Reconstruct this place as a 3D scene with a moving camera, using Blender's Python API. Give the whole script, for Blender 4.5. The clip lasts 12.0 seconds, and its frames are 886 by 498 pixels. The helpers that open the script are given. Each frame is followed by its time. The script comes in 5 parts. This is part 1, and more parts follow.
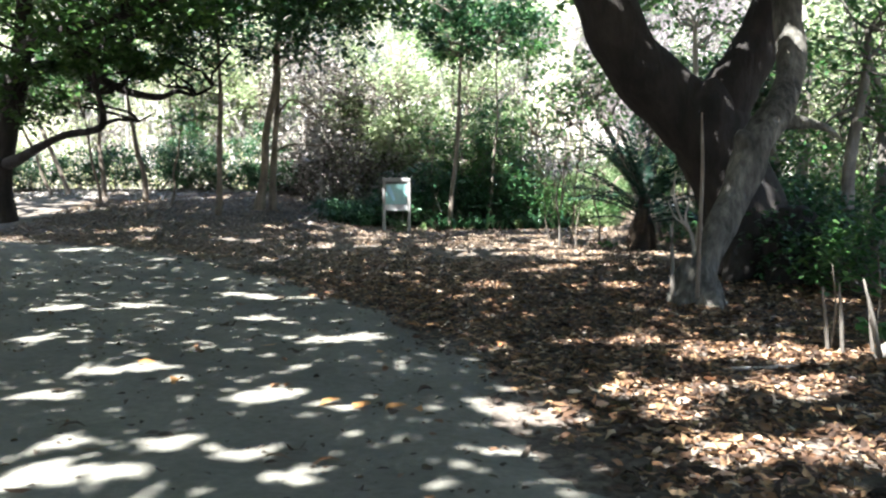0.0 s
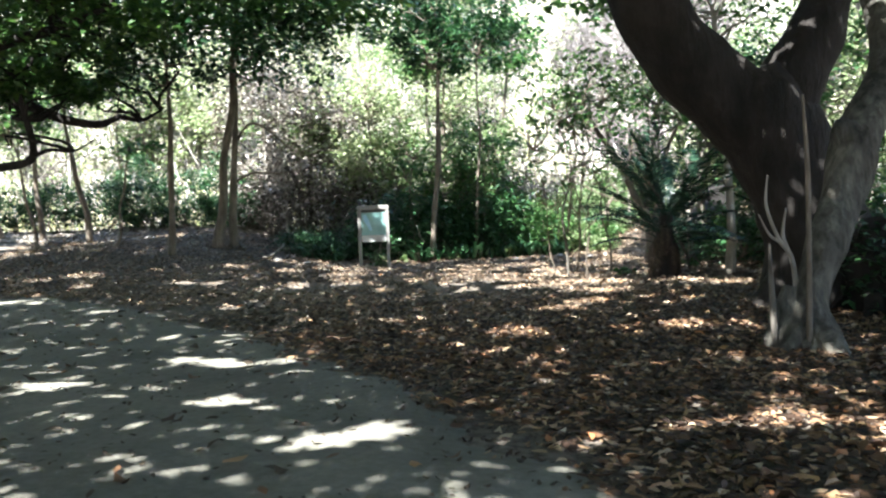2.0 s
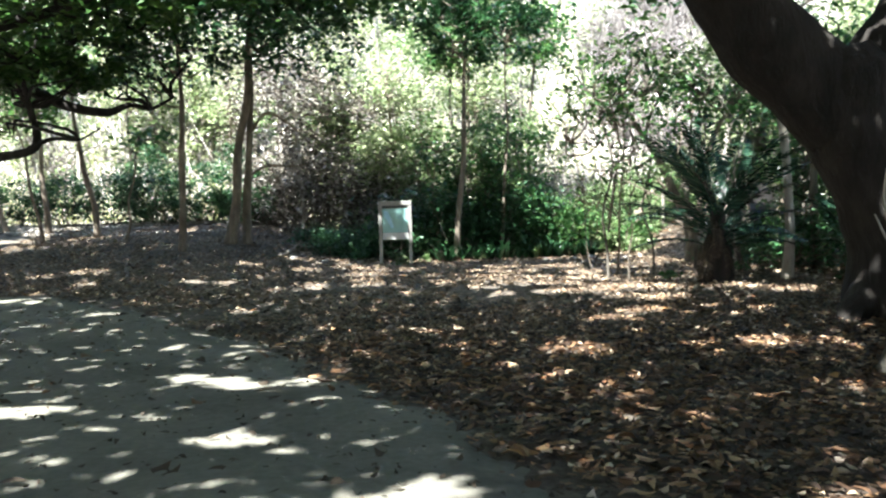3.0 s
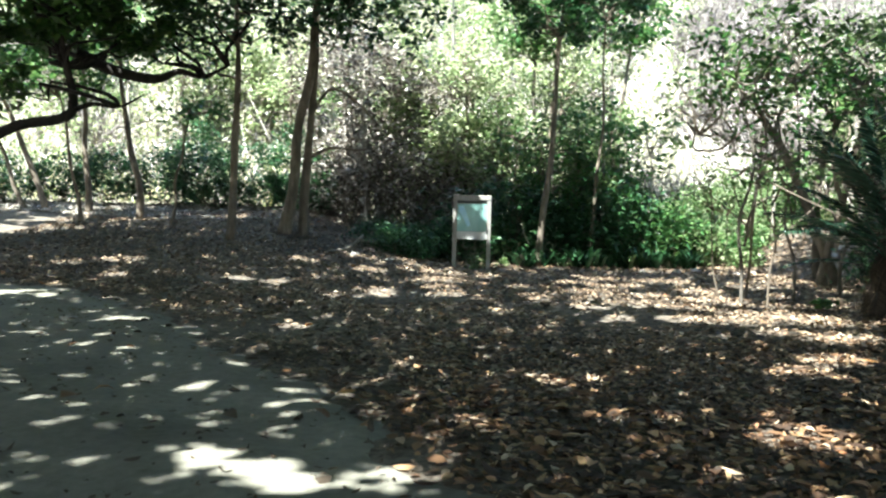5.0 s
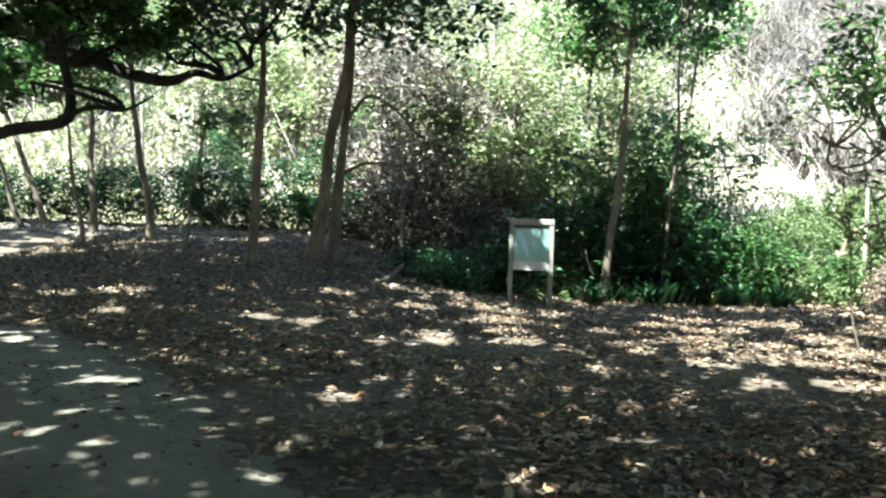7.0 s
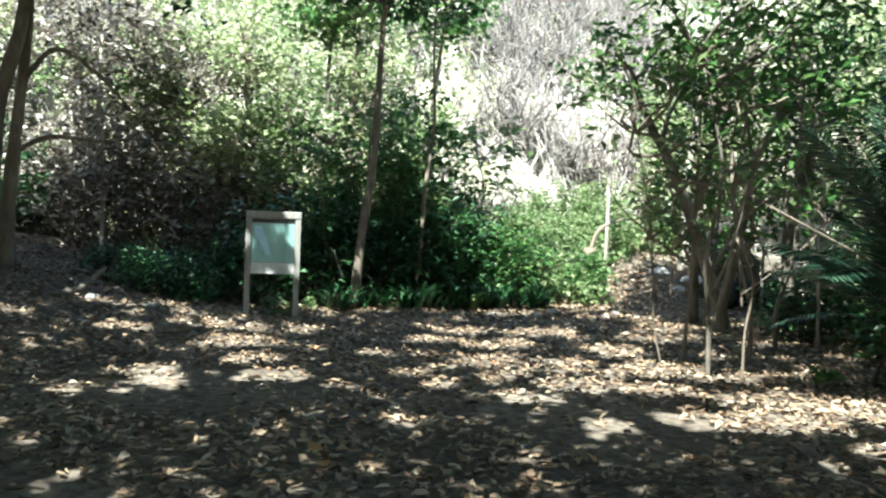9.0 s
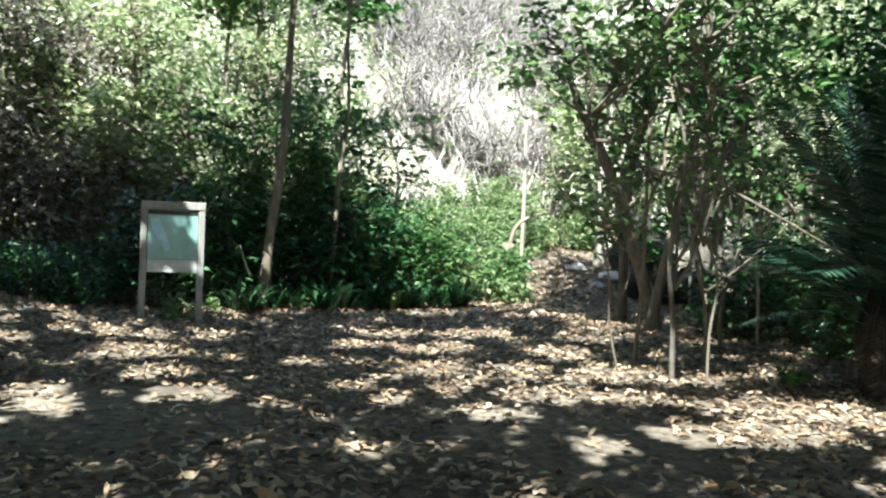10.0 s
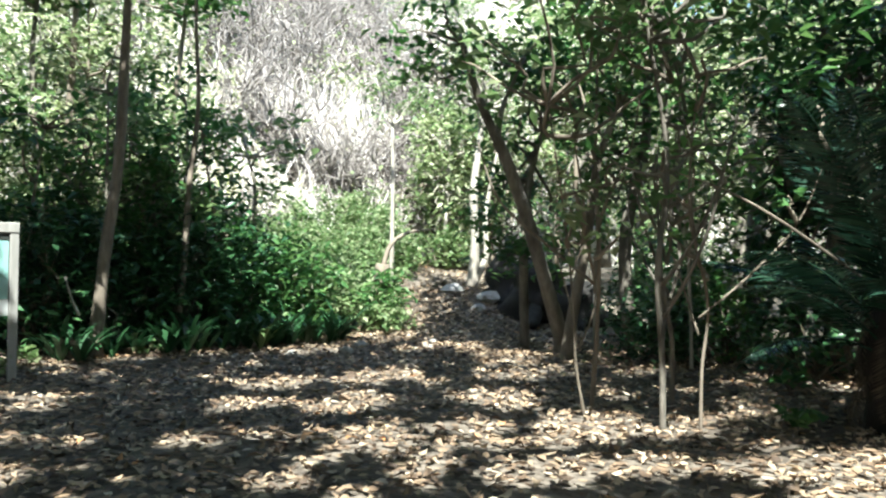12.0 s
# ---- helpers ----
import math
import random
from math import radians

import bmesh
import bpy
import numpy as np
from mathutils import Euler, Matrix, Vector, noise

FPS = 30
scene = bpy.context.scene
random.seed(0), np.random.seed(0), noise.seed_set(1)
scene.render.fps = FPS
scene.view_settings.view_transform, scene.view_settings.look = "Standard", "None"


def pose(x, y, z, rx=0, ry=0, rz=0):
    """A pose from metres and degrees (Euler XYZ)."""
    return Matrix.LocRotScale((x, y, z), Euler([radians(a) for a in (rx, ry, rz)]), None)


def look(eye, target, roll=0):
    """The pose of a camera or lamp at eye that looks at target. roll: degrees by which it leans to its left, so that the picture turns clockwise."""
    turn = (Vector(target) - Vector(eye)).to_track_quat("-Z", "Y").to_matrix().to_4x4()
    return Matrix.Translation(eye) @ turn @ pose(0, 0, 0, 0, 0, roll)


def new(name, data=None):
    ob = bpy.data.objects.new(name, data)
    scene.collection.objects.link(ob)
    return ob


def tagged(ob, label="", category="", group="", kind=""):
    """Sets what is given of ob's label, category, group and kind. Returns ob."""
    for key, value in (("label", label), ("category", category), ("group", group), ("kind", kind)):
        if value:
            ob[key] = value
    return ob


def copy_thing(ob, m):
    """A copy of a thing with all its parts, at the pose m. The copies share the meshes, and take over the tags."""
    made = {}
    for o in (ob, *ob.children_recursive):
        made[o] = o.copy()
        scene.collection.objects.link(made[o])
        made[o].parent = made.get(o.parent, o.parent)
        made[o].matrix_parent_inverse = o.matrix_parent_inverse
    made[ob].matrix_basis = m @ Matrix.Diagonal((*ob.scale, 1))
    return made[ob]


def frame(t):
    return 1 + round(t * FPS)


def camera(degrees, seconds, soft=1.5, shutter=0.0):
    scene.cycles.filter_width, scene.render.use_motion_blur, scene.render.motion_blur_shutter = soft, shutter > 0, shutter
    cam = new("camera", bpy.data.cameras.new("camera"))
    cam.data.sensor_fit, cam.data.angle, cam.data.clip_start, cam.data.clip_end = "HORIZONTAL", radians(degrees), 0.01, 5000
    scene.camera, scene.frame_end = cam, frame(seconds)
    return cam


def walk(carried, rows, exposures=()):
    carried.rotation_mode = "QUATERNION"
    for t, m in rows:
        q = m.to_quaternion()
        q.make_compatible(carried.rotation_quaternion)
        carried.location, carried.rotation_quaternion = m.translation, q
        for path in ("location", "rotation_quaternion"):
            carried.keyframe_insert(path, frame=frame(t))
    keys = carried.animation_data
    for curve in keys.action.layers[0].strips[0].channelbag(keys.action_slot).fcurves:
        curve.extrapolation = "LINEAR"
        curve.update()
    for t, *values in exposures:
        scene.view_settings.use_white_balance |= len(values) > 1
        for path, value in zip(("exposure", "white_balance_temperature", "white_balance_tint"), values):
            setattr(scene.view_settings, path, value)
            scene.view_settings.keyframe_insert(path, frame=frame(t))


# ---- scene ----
# camera and walk: seconds, x, y, z, yaw, pitch, roll
cam = camera(56.8, 12.0, soft=2.3)
ROWS = [
    (0.0, -0.010, -0.006, 1.519, -0.09, -4.62, -0.09),
    (0.5, -0.041, 0.655, 1.497, -4.96, -5.77, 0.69),
    (1.0, -0.179, 1.327, 1.446, -5.85, -5.71, 0.79),
    (1.5, -0.425, 2.050, 1.424, -3.34, -1.86, 0.41),
    (2.0, -0.572, 2.699, 1.417, -2.77, -2.59, 2.13),
    (2.5, -0.746, 3.390, 1.424, -1.72, -3.72, 0.15),
    (3.0, -0.838, 4.004, 1.412, -1.84, -2.75, 1.53),
    (5.0, -1.457, 6.783, 1.414, 1.87, -3.02, -1.41),
    (5.5, -1.711, 7.476, 1.412, 5.31, -0.10, -1.45),
    (6.0, -1.866, 8.071, 1.406, 4.62, -0.16, -0.56),
    (6.5, -2.066, 8.738, 1.402, 3.81, -0.99, -1.49),
    (8.5, -2.584, 11.274, 1.476, -5.13, -1.74, -0.73),
    (9.0, -2.569, 12.019, 1.431, -16.71, -1.11, -2.36),
    (9.5, -2.669, 12.643, 1.373, -18.13, 0.77, -1.36),
    (10.0, -2.740, 13.220, 1.352, -24.56, -0.97, -2.36),
    (10.5, -2.793, 13.756, 1.338, -29.16, -1.45, 0.48),
    (11.0, -2.900, 14.190, 1.330, -36.32, 1.68, -2.08),
    (11.5, -2.745, 14.853, 1.307, -36.50, 3.12, -1.58),
    (12.0, -2.659, 15.499, 1.357, -37.17, 0.67, -0.94),
]
walk(cam, [(t, pose(x, y, z, 90 + pitch, roll, yaw)) for t, x, y, z, yaw, pitch, roll in ROWS],
     [(0.0, 2.82, 5950, 11), (4.0, 2.68, 6050, 4), (8.0, 2.42, 6050, -1), (12.0, 2.2, 6050, 1)])

# world, sun, exposure
SUN_ELEVATION, SUN_AZIMUTH = radians(56), radians(222)  # azimuth clockwise from +y
TO_SUN = Vector((math.sin(SUN_AZIMUTH) * math.cos(SUN_ELEVATION), math.cos(SUN_AZIMUTH) * math.cos(SUN_ELEVATION), math.sin(SUN_ELEVATION)))
world = bpy.data.worlds.new("sky")
scene.world = world
world.use_nodes = True
sky = world.node_tree.nodes.new("ShaderNodeTexSky")
sky.sky_type = "NISHITA"
sky.sun_disc = False
sky.sun_elevation, sky.sun_rotation = SUN_ELEVATION, SUN_AZIMUTH
background = world.node_tree.nodes["Background"]
background.inputs["Strength"].default_value = 0.10
world.node_tree.links.new(sky.outputs[0], background.inputs["Color"])
sun = new("sun", bpy.data.lights.new("sun", "SUN"))
sun.data.energy, sun.data.angle, sun.data.color = 5.0, radians(0.53), (1.0, 0.96, 0.90)
sun.matrix_world = look(TO_SUN * 60, (0, 0, 0))

rng = np.random.default_rng(7)


# ---- materials ----
def material(name):
    m = bpy.data.materials.new(name)
    m.use_nodes = True
    n = m.node_tree.nodes
    return m, n, m.node_tree.links, n["Principled BSDF"]


def ramp(nodes, stops):
    r = nodes.new("ShaderNodeValToRGB")
    while len(r.color_ramp.elements) < len(stops):
        r.color_ramp.elements.new(0.5)
    for e, (p, c) in zip(r.color_ramp.elements, stops):
        e.position, e.color = p, (*c, 1)
    return r


def noise_at(nodes, links, scale, detail=4.0, rough=0.6, stretch=(1, 1, 1)):
    co = nodes.new("ShaderNodeTexCoord")
    mp = nodes.new("ShaderNodeMapping")
    mp.inputs["Scale"].default_value = stretch
    links.new(co.outputs["Object"], mp.inputs["Vector"])
    t = nodes.new("ShaderNodeTexNoise")
    t.inputs["Scale"].default_value, t.inputs["Detail"].default_value, t.inputs["Roughness"].default_value = scale, detail, rough
    links.new(mp.outputs[0], t.inputs["Vector"])
    return t


def bump(nodes, links, bsdf, source, strength, distance):
    b = nodes.new("ShaderNodeBump")
    b.inputs["Strength"].default_value, b.inputs["Distance"].default_value = strength, distance
    links.new(source, b.inputs["Height"])
    links.new(b.outputs[0], bsdf.inputs["Normal"])


def leaf_material(name, stops, through_light=0.3, gloss=0.45):
    m, n, l, p = material(name)
    geo = n.new("ShaderNodeNewGeometry")
    r = ramp(n, stops)
    l.new(geo.outputs["Random Per Island"], r.inputs[0])
    patch = noise_at(n, l, 0.9, 3)
    hue = n.new("ShaderNodeHueSaturation")
    mr = n.new("ShaderNodeMapRange")
    mr.inputs["From Min"].default_value, mr.inputs["From Max"].default_value = 0.3, 0.7
    mr.inputs["To Min"].default_value, mr.inputs["To Max"].default_value = 0.7, 1.3
    l.new(patch.outputs["Fac"], mr.inputs["Value"])
    l.new(mr.outputs[0], hue.inputs["Value"])
    l.new(r.outputs[0], hue.inputs["Color"])
    l.new(hue.outputs[0], p.inputs["Base Color"])
    p.inputs["Roughness"].default_value = gloss
    p.inputs["Specular IOR Level"].default_value = 0.45
    tr = n.new("ShaderNodeBsdfTranslucent")
    l.new(hue.outputs[0], tr.inputs["Color"])
    mix = n.new("ShaderNodeMixShader")
    mix.inputs[0].default_value = through_light
    l.new(p.outputs[0], mix.inputs[1])
    l.new(tr.outputs[0], mix.inputs[2])
    l.new(mix.outputs[0], n["Material Output"].inputs["Surface"])
    return m


def bark_material(name, dark, light, scale=7.0, depth=0.02):
    m, n, l, p = material(name)
    grain = noise_at(n, l, scale, 6, 0.65, (1, 1, 0.25))
    blot = noise_at(n, l, 1.6, 4, 0.6)
    r = ramp(n, [(0.39, dark), (0.52, tuple(0.6 * a + 0.4 * b for a, b in zip(dark, light))), (0.64, light)])
    add = n.new("ShaderNodeMath")
    add.operation = "MULTIPLY_ADD"
    add.inputs[1].default_value = 0.5
    l.new(grain.outputs["Fac"], add.inputs[0])
    half = n.new("ShaderNodeMath")
    half.operation = "MULTIPLY"
    half.inputs[1].default_value = 0.5
    l.new(blot.outputs["Fac"], half.inputs[0])
    l.new(half.outputs[0], add.inputs[2])
    l.new(add.outputs[0], r.inputs[0])
    l.new(r.outputs[0], p.inputs["Base Color"])
    p.inputs["Roughness"].default_value = 0.9
    bump(n, l, p, grain.outputs["Fac"], 1.0, depth * 2)
    return m


def plain_material(name, dark, light, scale, rough=0.8, depth=0.004, stretch=(1, 1, 1)):
    m, n, l, p = material(name)
    t = noise_at(n, l, scale, 6, 0.6, stretch)
    r = ramp(n, [(0.3, dark), (0.7, light)])
    l.new(t.outputs["Fac"], r.inputs[0])
    l.new(r.outputs[0], p.inputs["Base Color"])
    p.inputs["Roughness"].default_value = rough
    bump(n, l, p, t.outputs["Fac"], 0.5, depth)
    return m


def two_scale(name, stops_big, big, stops_fine, fine, depth, rough=0.95):
    m, n, l, p = material(name)
    a, b = noise_at(n, l, big, 5, 0.6), noise_at(n, l, fine, 5, 0.65)
    ra, rb = ramp(n, stops_big), ramp(n, stops_fine)
    l.new(a.outputs["Fac"], ra.inputs[0])
    l.new(b.outputs["Fac"], rb.inputs[0])
    mix = n.new("ShaderNodeMix")
    mix.data_type, mix.blend_type = "RGBA", "MULTIPLY"
    mix.inputs["Factor"].default_value = 1.0
    l.new(ra.outputs[0], mix.inputs["A"])
    l.new(rb.outputs[0], mix.inputs["B"])
    l.new(mix.outputs["Result"], p.inputs["Base Color"])
    p.inputs["Roughness"].default_value = rough
    bump(n, l, p, b.outputs["Fac"], 0.8, depth)
    return m


SAND = two_scale("pale_sand", [(0.3, (0.145, 0.138, 0.112)), (0.7, (0.25, 0.24, 0.19))], 0.7,
                 [(0.3, (0.72, 0.72, 0.72)), (0.65, (1, 1, 1))], 14, 0.02)
SOIL = two_scale("leafy_soil", [(0.35, (0.115, 0.092, 0.068)), (0.7, (0.25, 0.215, 0.172))], 0.5,
                 [(0.35, (0.3, 0.27, 0.25)), (0.62, (1, 1, 1))], 11, 0.03)
def dry_slope(m):
    """Bleached straw and dust on the soil of the hillside beyond the clearing."""
    n, l, p = m.node_tree.nodes, m.node_tree.links, m.node_tree.nodes["Principled BSDF"]
    co, sep, mr, mix = n.new("ShaderNodeTexCoord"), n.new("ShaderNodeSeparateXYZ"), n.new("ShaderNodeMapRange"), n.new("ShaderNodeMix")
    l.new(co.outputs["Object"], sep.inputs[0])
    blot = noise_at(n, l, 0.45, 5, 0.65)
    add = n.new("ShaderNodeMath")
    add.operation = "MULTIPLY_ADD"
    add.inputs[1].default_value = 5.0
    l.new(blot.outputs["Fac"], add.inputs[0])
    l.new(sep.outputs["Y"], add.inputs[2])
    mr.inputs["From Min"].default_value, mr.inputs["From Max"].default_value = 34.4, 36.4
    l.new(add.outputs[0], mr.inputs["Value"])
    fine = noise_at(n, l, 3.5, 6, 0.7)
    straw = ramp(n, [(0.36, (0.10, 0.09, 0.065)), (0.5, (0.28, 0.26, 0.20)), (0.64, (0.50, 0.47, 0.41))])
    l.new(fine.outputs["Fac"], straw.inputs[0])
    mix.data_type = "RGBA"
    l.new(mr.outputs[0], mix.inputs["Factor"])
    l.new(p.inputs["Base Color"].links[0].from_socket, mix.inputs["A"])
    l.new(straw.outputs[0], mix.inputs["B"])
    l.new(mix.outputs["Result"], p.inputs["Base Color"])


dry_slope(SOIL)
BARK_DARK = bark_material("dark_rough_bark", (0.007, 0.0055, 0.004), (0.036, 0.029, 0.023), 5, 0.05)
BARK_PALE = bark_material("pale_grey_bark", (0.075, 0.065, 0.052), (0.27, 0.24, 0.195), 6, 0.03)
BARK_THIN = bark_material("brown_grey_bark", (0.10, 0.08, 0.06), (0.30, 0.25, 0.19), 9, 0.01)
BARK_GREY = bark_material("grey_twig_bark", (0.10, 0.085, 0.075), (0.40, 0.36, 0.33), 9, 0.006)
BARK_LEAN = bark_material("mottled_grey_bark", (0.035, 0.033, 0.026), (0.25, 0.232, 0.185), 13, 0.05)
# near-black bark colour stands in for deep shade
BARK_SHADE = bark_material("shade_black_bark", (0.006, 0.005, 0.004), (0.03, 0.025, 0.02), 6, 0.03)
BARK_WHITE = bark_material("bleached_bark", (0.22, 0.195, 0.16), (0.50, 0.46, 0.39), 8, 0.01)
LEAF_CANOPY = leaf_material("canopy_leaf", [(0, (0.03, 0.08, 0.018)), (0.6, (0.06, 0.14, 0.03)), (1, (0.11, 0.19, 0.04))], 0.3)
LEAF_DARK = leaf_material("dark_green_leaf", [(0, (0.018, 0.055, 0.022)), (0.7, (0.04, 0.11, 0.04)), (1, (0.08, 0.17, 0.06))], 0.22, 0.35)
LEAF_MID = leaf_material("green_leaf", [(0, (0.035, 0.10, 0.028)), (0.6, (0.07, 0.17, 0.045)), (1, (0.16, 0.26, 0.08))], 0.42)
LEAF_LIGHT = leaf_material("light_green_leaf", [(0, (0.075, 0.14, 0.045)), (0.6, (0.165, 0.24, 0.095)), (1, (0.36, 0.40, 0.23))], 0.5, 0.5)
# paler leaf copy with the hillside's strong sunlight put into its colour
LEAF_HILL = leaf_material("pale_sunlit_leaf", [(0, (0.11, 0.17, 0.06)), (0.5, (0.27, 0.33, 0.15)), (1, (0.52, 0.53, 0.36))], 0.4, 0.55)
LEAF_DRY = leaf_material("dry_grey_leaf", [(0, (0.05, 0.042, 0.03)), (0.5, (0.17, 0.145, 0.115)), (0.8, (0.42, 0.38, 0.33)), (1, (0.70, 0.66, 0.61))], 0.35, 0.6)
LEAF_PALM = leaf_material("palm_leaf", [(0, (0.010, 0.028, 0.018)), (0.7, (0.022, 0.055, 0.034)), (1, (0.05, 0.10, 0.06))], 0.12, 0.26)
LITTER = leaf_material("fallen_leaf", [(0, (0.022, 0.014, 0.009)), (0.38, (0.07, 0.038, 0.021)), (0.68, (0.18, 0.098, 0.048)), (0.88, (0.38, 0.25, 0.13)),
                                       (0.96, (0.52, 0.42, 0.30)), (1, (0.44, 0.18, 0.07))], 0.08, 0.6)
LITTER_TAN = leaf_material("tan_leaf", [(0, (0.035, 0.024, 0.016)), (0.30, (0.125, 0.084, 0.054)), (0.62, (0.26, 0.182, 0.115)), (0.90, (0.37, 0.285, 0.19)), (0.975, (0.50, 0.43, 0.33)), (1, (0.47, 0.20, 0.06))], 0.06, 0.6)
# dry leaf colour whitened to stand in for sun patches
LITTER_SUNPATCH = leaf_material("pale_sunpatch_leaf", [(0, (0.09, 0.072, 0.05)), (0.45, (0.34, 0.305, 0.255)), (1, (0.66, 0.63, 0.57))], 0.05, 0.6)
LEAF_DEAD = leaf_material("dead_frond", [(0, (0.035, 0.026, 0.018)), (1, (0.10, 0.075, 0.05))], 0.05, 0.8)
GRASS_DRY = leaf_material("dry_grass", [(0, (0.24, 0.30, 0.10)), (0.6, (0.40, 0.42, 0.18)), (1, (0.60, 0.58, 0.36))], 0.3, 0.7)
TWIG_PALE = leaf_material("pale_twig", [(0, (0.09, 0.075, 0.065)), (0.35, (0.30, 0.265, 0.24)), (0.7, (0.52, 0.48, 0.45)), (1, (0.68, 0.64, 0.61))], 0.0, 0.8)
SIGN_WOOD = plain_material("weathered_grey_wood", (0.19, 0.185, 0.17), (0.35, 0.335, 0.31), 10, 0.8, 0.003, (1, 1, 0.1))
SIGN_WHITE = plain_material("white_panel", (0.68, 0.68, 0.66), (0.8, 0.8, 0.78), 6, 0.4, 0.0005)
SIGN_GREY = plain_material("pale_grey_panel", (0.42, 0.43, 0.42), (0.54, 0.55, 0.53), 6, 0.5, 0.0005)
SIGN_GREEN = plain_material("teal_poster", (0.17, 0.35, 0.32), (0.27, 0.46, 0.42), 4, 0.25, 0.0003)
# colour of the light reflected diagonally in the poster's cover
SIGN_REFLECTION = plain_material("pale_blue_reflection", (0.22, 0.46, 0.58), (0.36, 0.60, 0.70), 5, 0.25, 0.0003)
SIGN_DARK = plain_material("dark_strip", (0.02, 0.025, 0.022), (0.04, 0.045, 0.04), 8, 0.5, 0.0005)
GREY_PRINT = plain_material("grey_print", (0.30, 0.31, 0.30), (0.40, 0.41, 0.40), 8, 0.5, 0.0003)
ROCK = two_scale("pale_rock", [(0.3, (0.30, 0.29, 0.27)), (0.7, (0.48, 0.46, 0.43))], 2.0, [(0.3, (0.6, 0.6, 0.6)), (0.7, (1, 1, 1))], 12, 0.03)


# ---- mesh helpers ----
def in_gap(x, y):
    """The open sunny strip that climbs from the trail to the bleached slope."""
    return (y > 26.5) & (x > 3.1 + 0.40 * (y - 28)) & (x < 6.0 + 0.62 * (y - 28))


def smooth(v):
    v = np.clip(v, 0, 1)
    return v * v * (3 - 2 * v)


def ground_z(x, y):
    """Height of the ground: flat clearing, a bank rising behind, a hillside beyond."""
    x, y = np.asarray(x, float), np.asarray(y, float)
    z = 1.3 * smooth((y - 18) / 16) * smooth((-1 - x) / 6)
    z = z + 1.15 * smooth((y - 26) / 6) * smooth((x - 4.5) / 4)
    rise = np.clip(np.maximum(np.maximum(y - 34.0 + 0.06 * np.abs(x), 0.8 * (x - 21)), 0.8 * (-27 - x)), 0, None)
    z = z + 42 * (1 - np.exp(-rise * 0.95 / 42)) * smooth(rise / 5)
    z = z + 0.035 * np.sin(x * 0.9 + 1.3) * np.sin(y * 0.7) + 0.015 * np.sin(x * 2.7) * np.cos(y * 3.1)
    return z - 0.03


def gz(x, y):
    return float(ground_z(x, y))


def raw_mesh(name, verts, faces):
    """A mesh from numpy arrays: faces all with the same number of corners."""
    me = bpy.data.meshes.new(name)
    k = faces.shape[1]
    me.vertices.add(len(verts))
    me.vertices.foreach_set("co", np.ascontiguousarray(verts, np.float32).ravel())
    me.loops.add(faces.size)
    me.loops.foreach_set("vertex_index", np.ascontiguousarray(faces, np.int32).ravel())
    me.polygons.add(len(faces))
    me.polygons.foreach_set("loop_start", np.arange(0, faces.size, k, dtype=np.int32))
    me.update(calc_edges=True)
    me.validate()
    return me


def thing(name, label, category, group="", kind="", at=(0, 0, 0), rz=0.0):
    ob = new(name)
    ob.matrix_world = pose(*at, 0, 0, rz)
    return tagged(ob, label, category, group, kind)


def attach(name, me, mat, parent=None, label="", soft_shade=False):
    me.materials.append(mat)
    if soft_shade:
        me.polygons.foreach_set("use_smooth", np.ones(len(me.polygons), bool))
    ob = new(name, me)
    if parent:
        ob.parent = parent
    return tagged(ob, label)


def part(name, bm, mat, parent=None, label=""):
    me = bpy.data.meshes.new(name)
    bm.to_mesh(me)
    bm.free()
    return attach(name, me, mat, parent, label)


def box(bm, lo, hi, bevel=0.004):
    r = bmesh.ops.create_cube(bm, size=1)
    s = [b - a for a, b in zip(lo, hi)]
    bmesh.ops.scale(bm, vec=s, verts=r["verts"])
    bmesh.ops.translate(bm, vec=[(a + b) / 2 for a, b in zip(lo, hi)], verts=r["verts"])
    if bevel:
        es = list({e for v in r["verts"] for e in v.link_edges})
        bmesh.ops.bevel(bm, geom=es, offset=bevel, segments=1, affect="EDGES")
    return bm


def curve_points(pts, radii, per=4):
    """Catmull-Rom through pts, with radii."""
    p = np.array([(*a, r) for a, r in zip(pts, radii)], float)
    p = np.vstack([2 * p[0] - p[1], p, 2 * p[-1] - p[-2]])
    out = []
    for i in range(1, len(p) - 2):
        for t in np.linspace(0, 1, per, endpoint=False):
            a, b, c, d = p[i - 1], p[i], p[i + 1], p[i + 2]
            out.append(0.5 * (2 * b + (c - a) * t + (2 * a - 5 * b + 4 * c - d) * t * t + (3 * b - a - 3 * c + d) * t ** 3))
    out.append(p[-2])
    out = np.array(out)
    return out[:, :3], np.maximum(out[:, 3], 0.002)


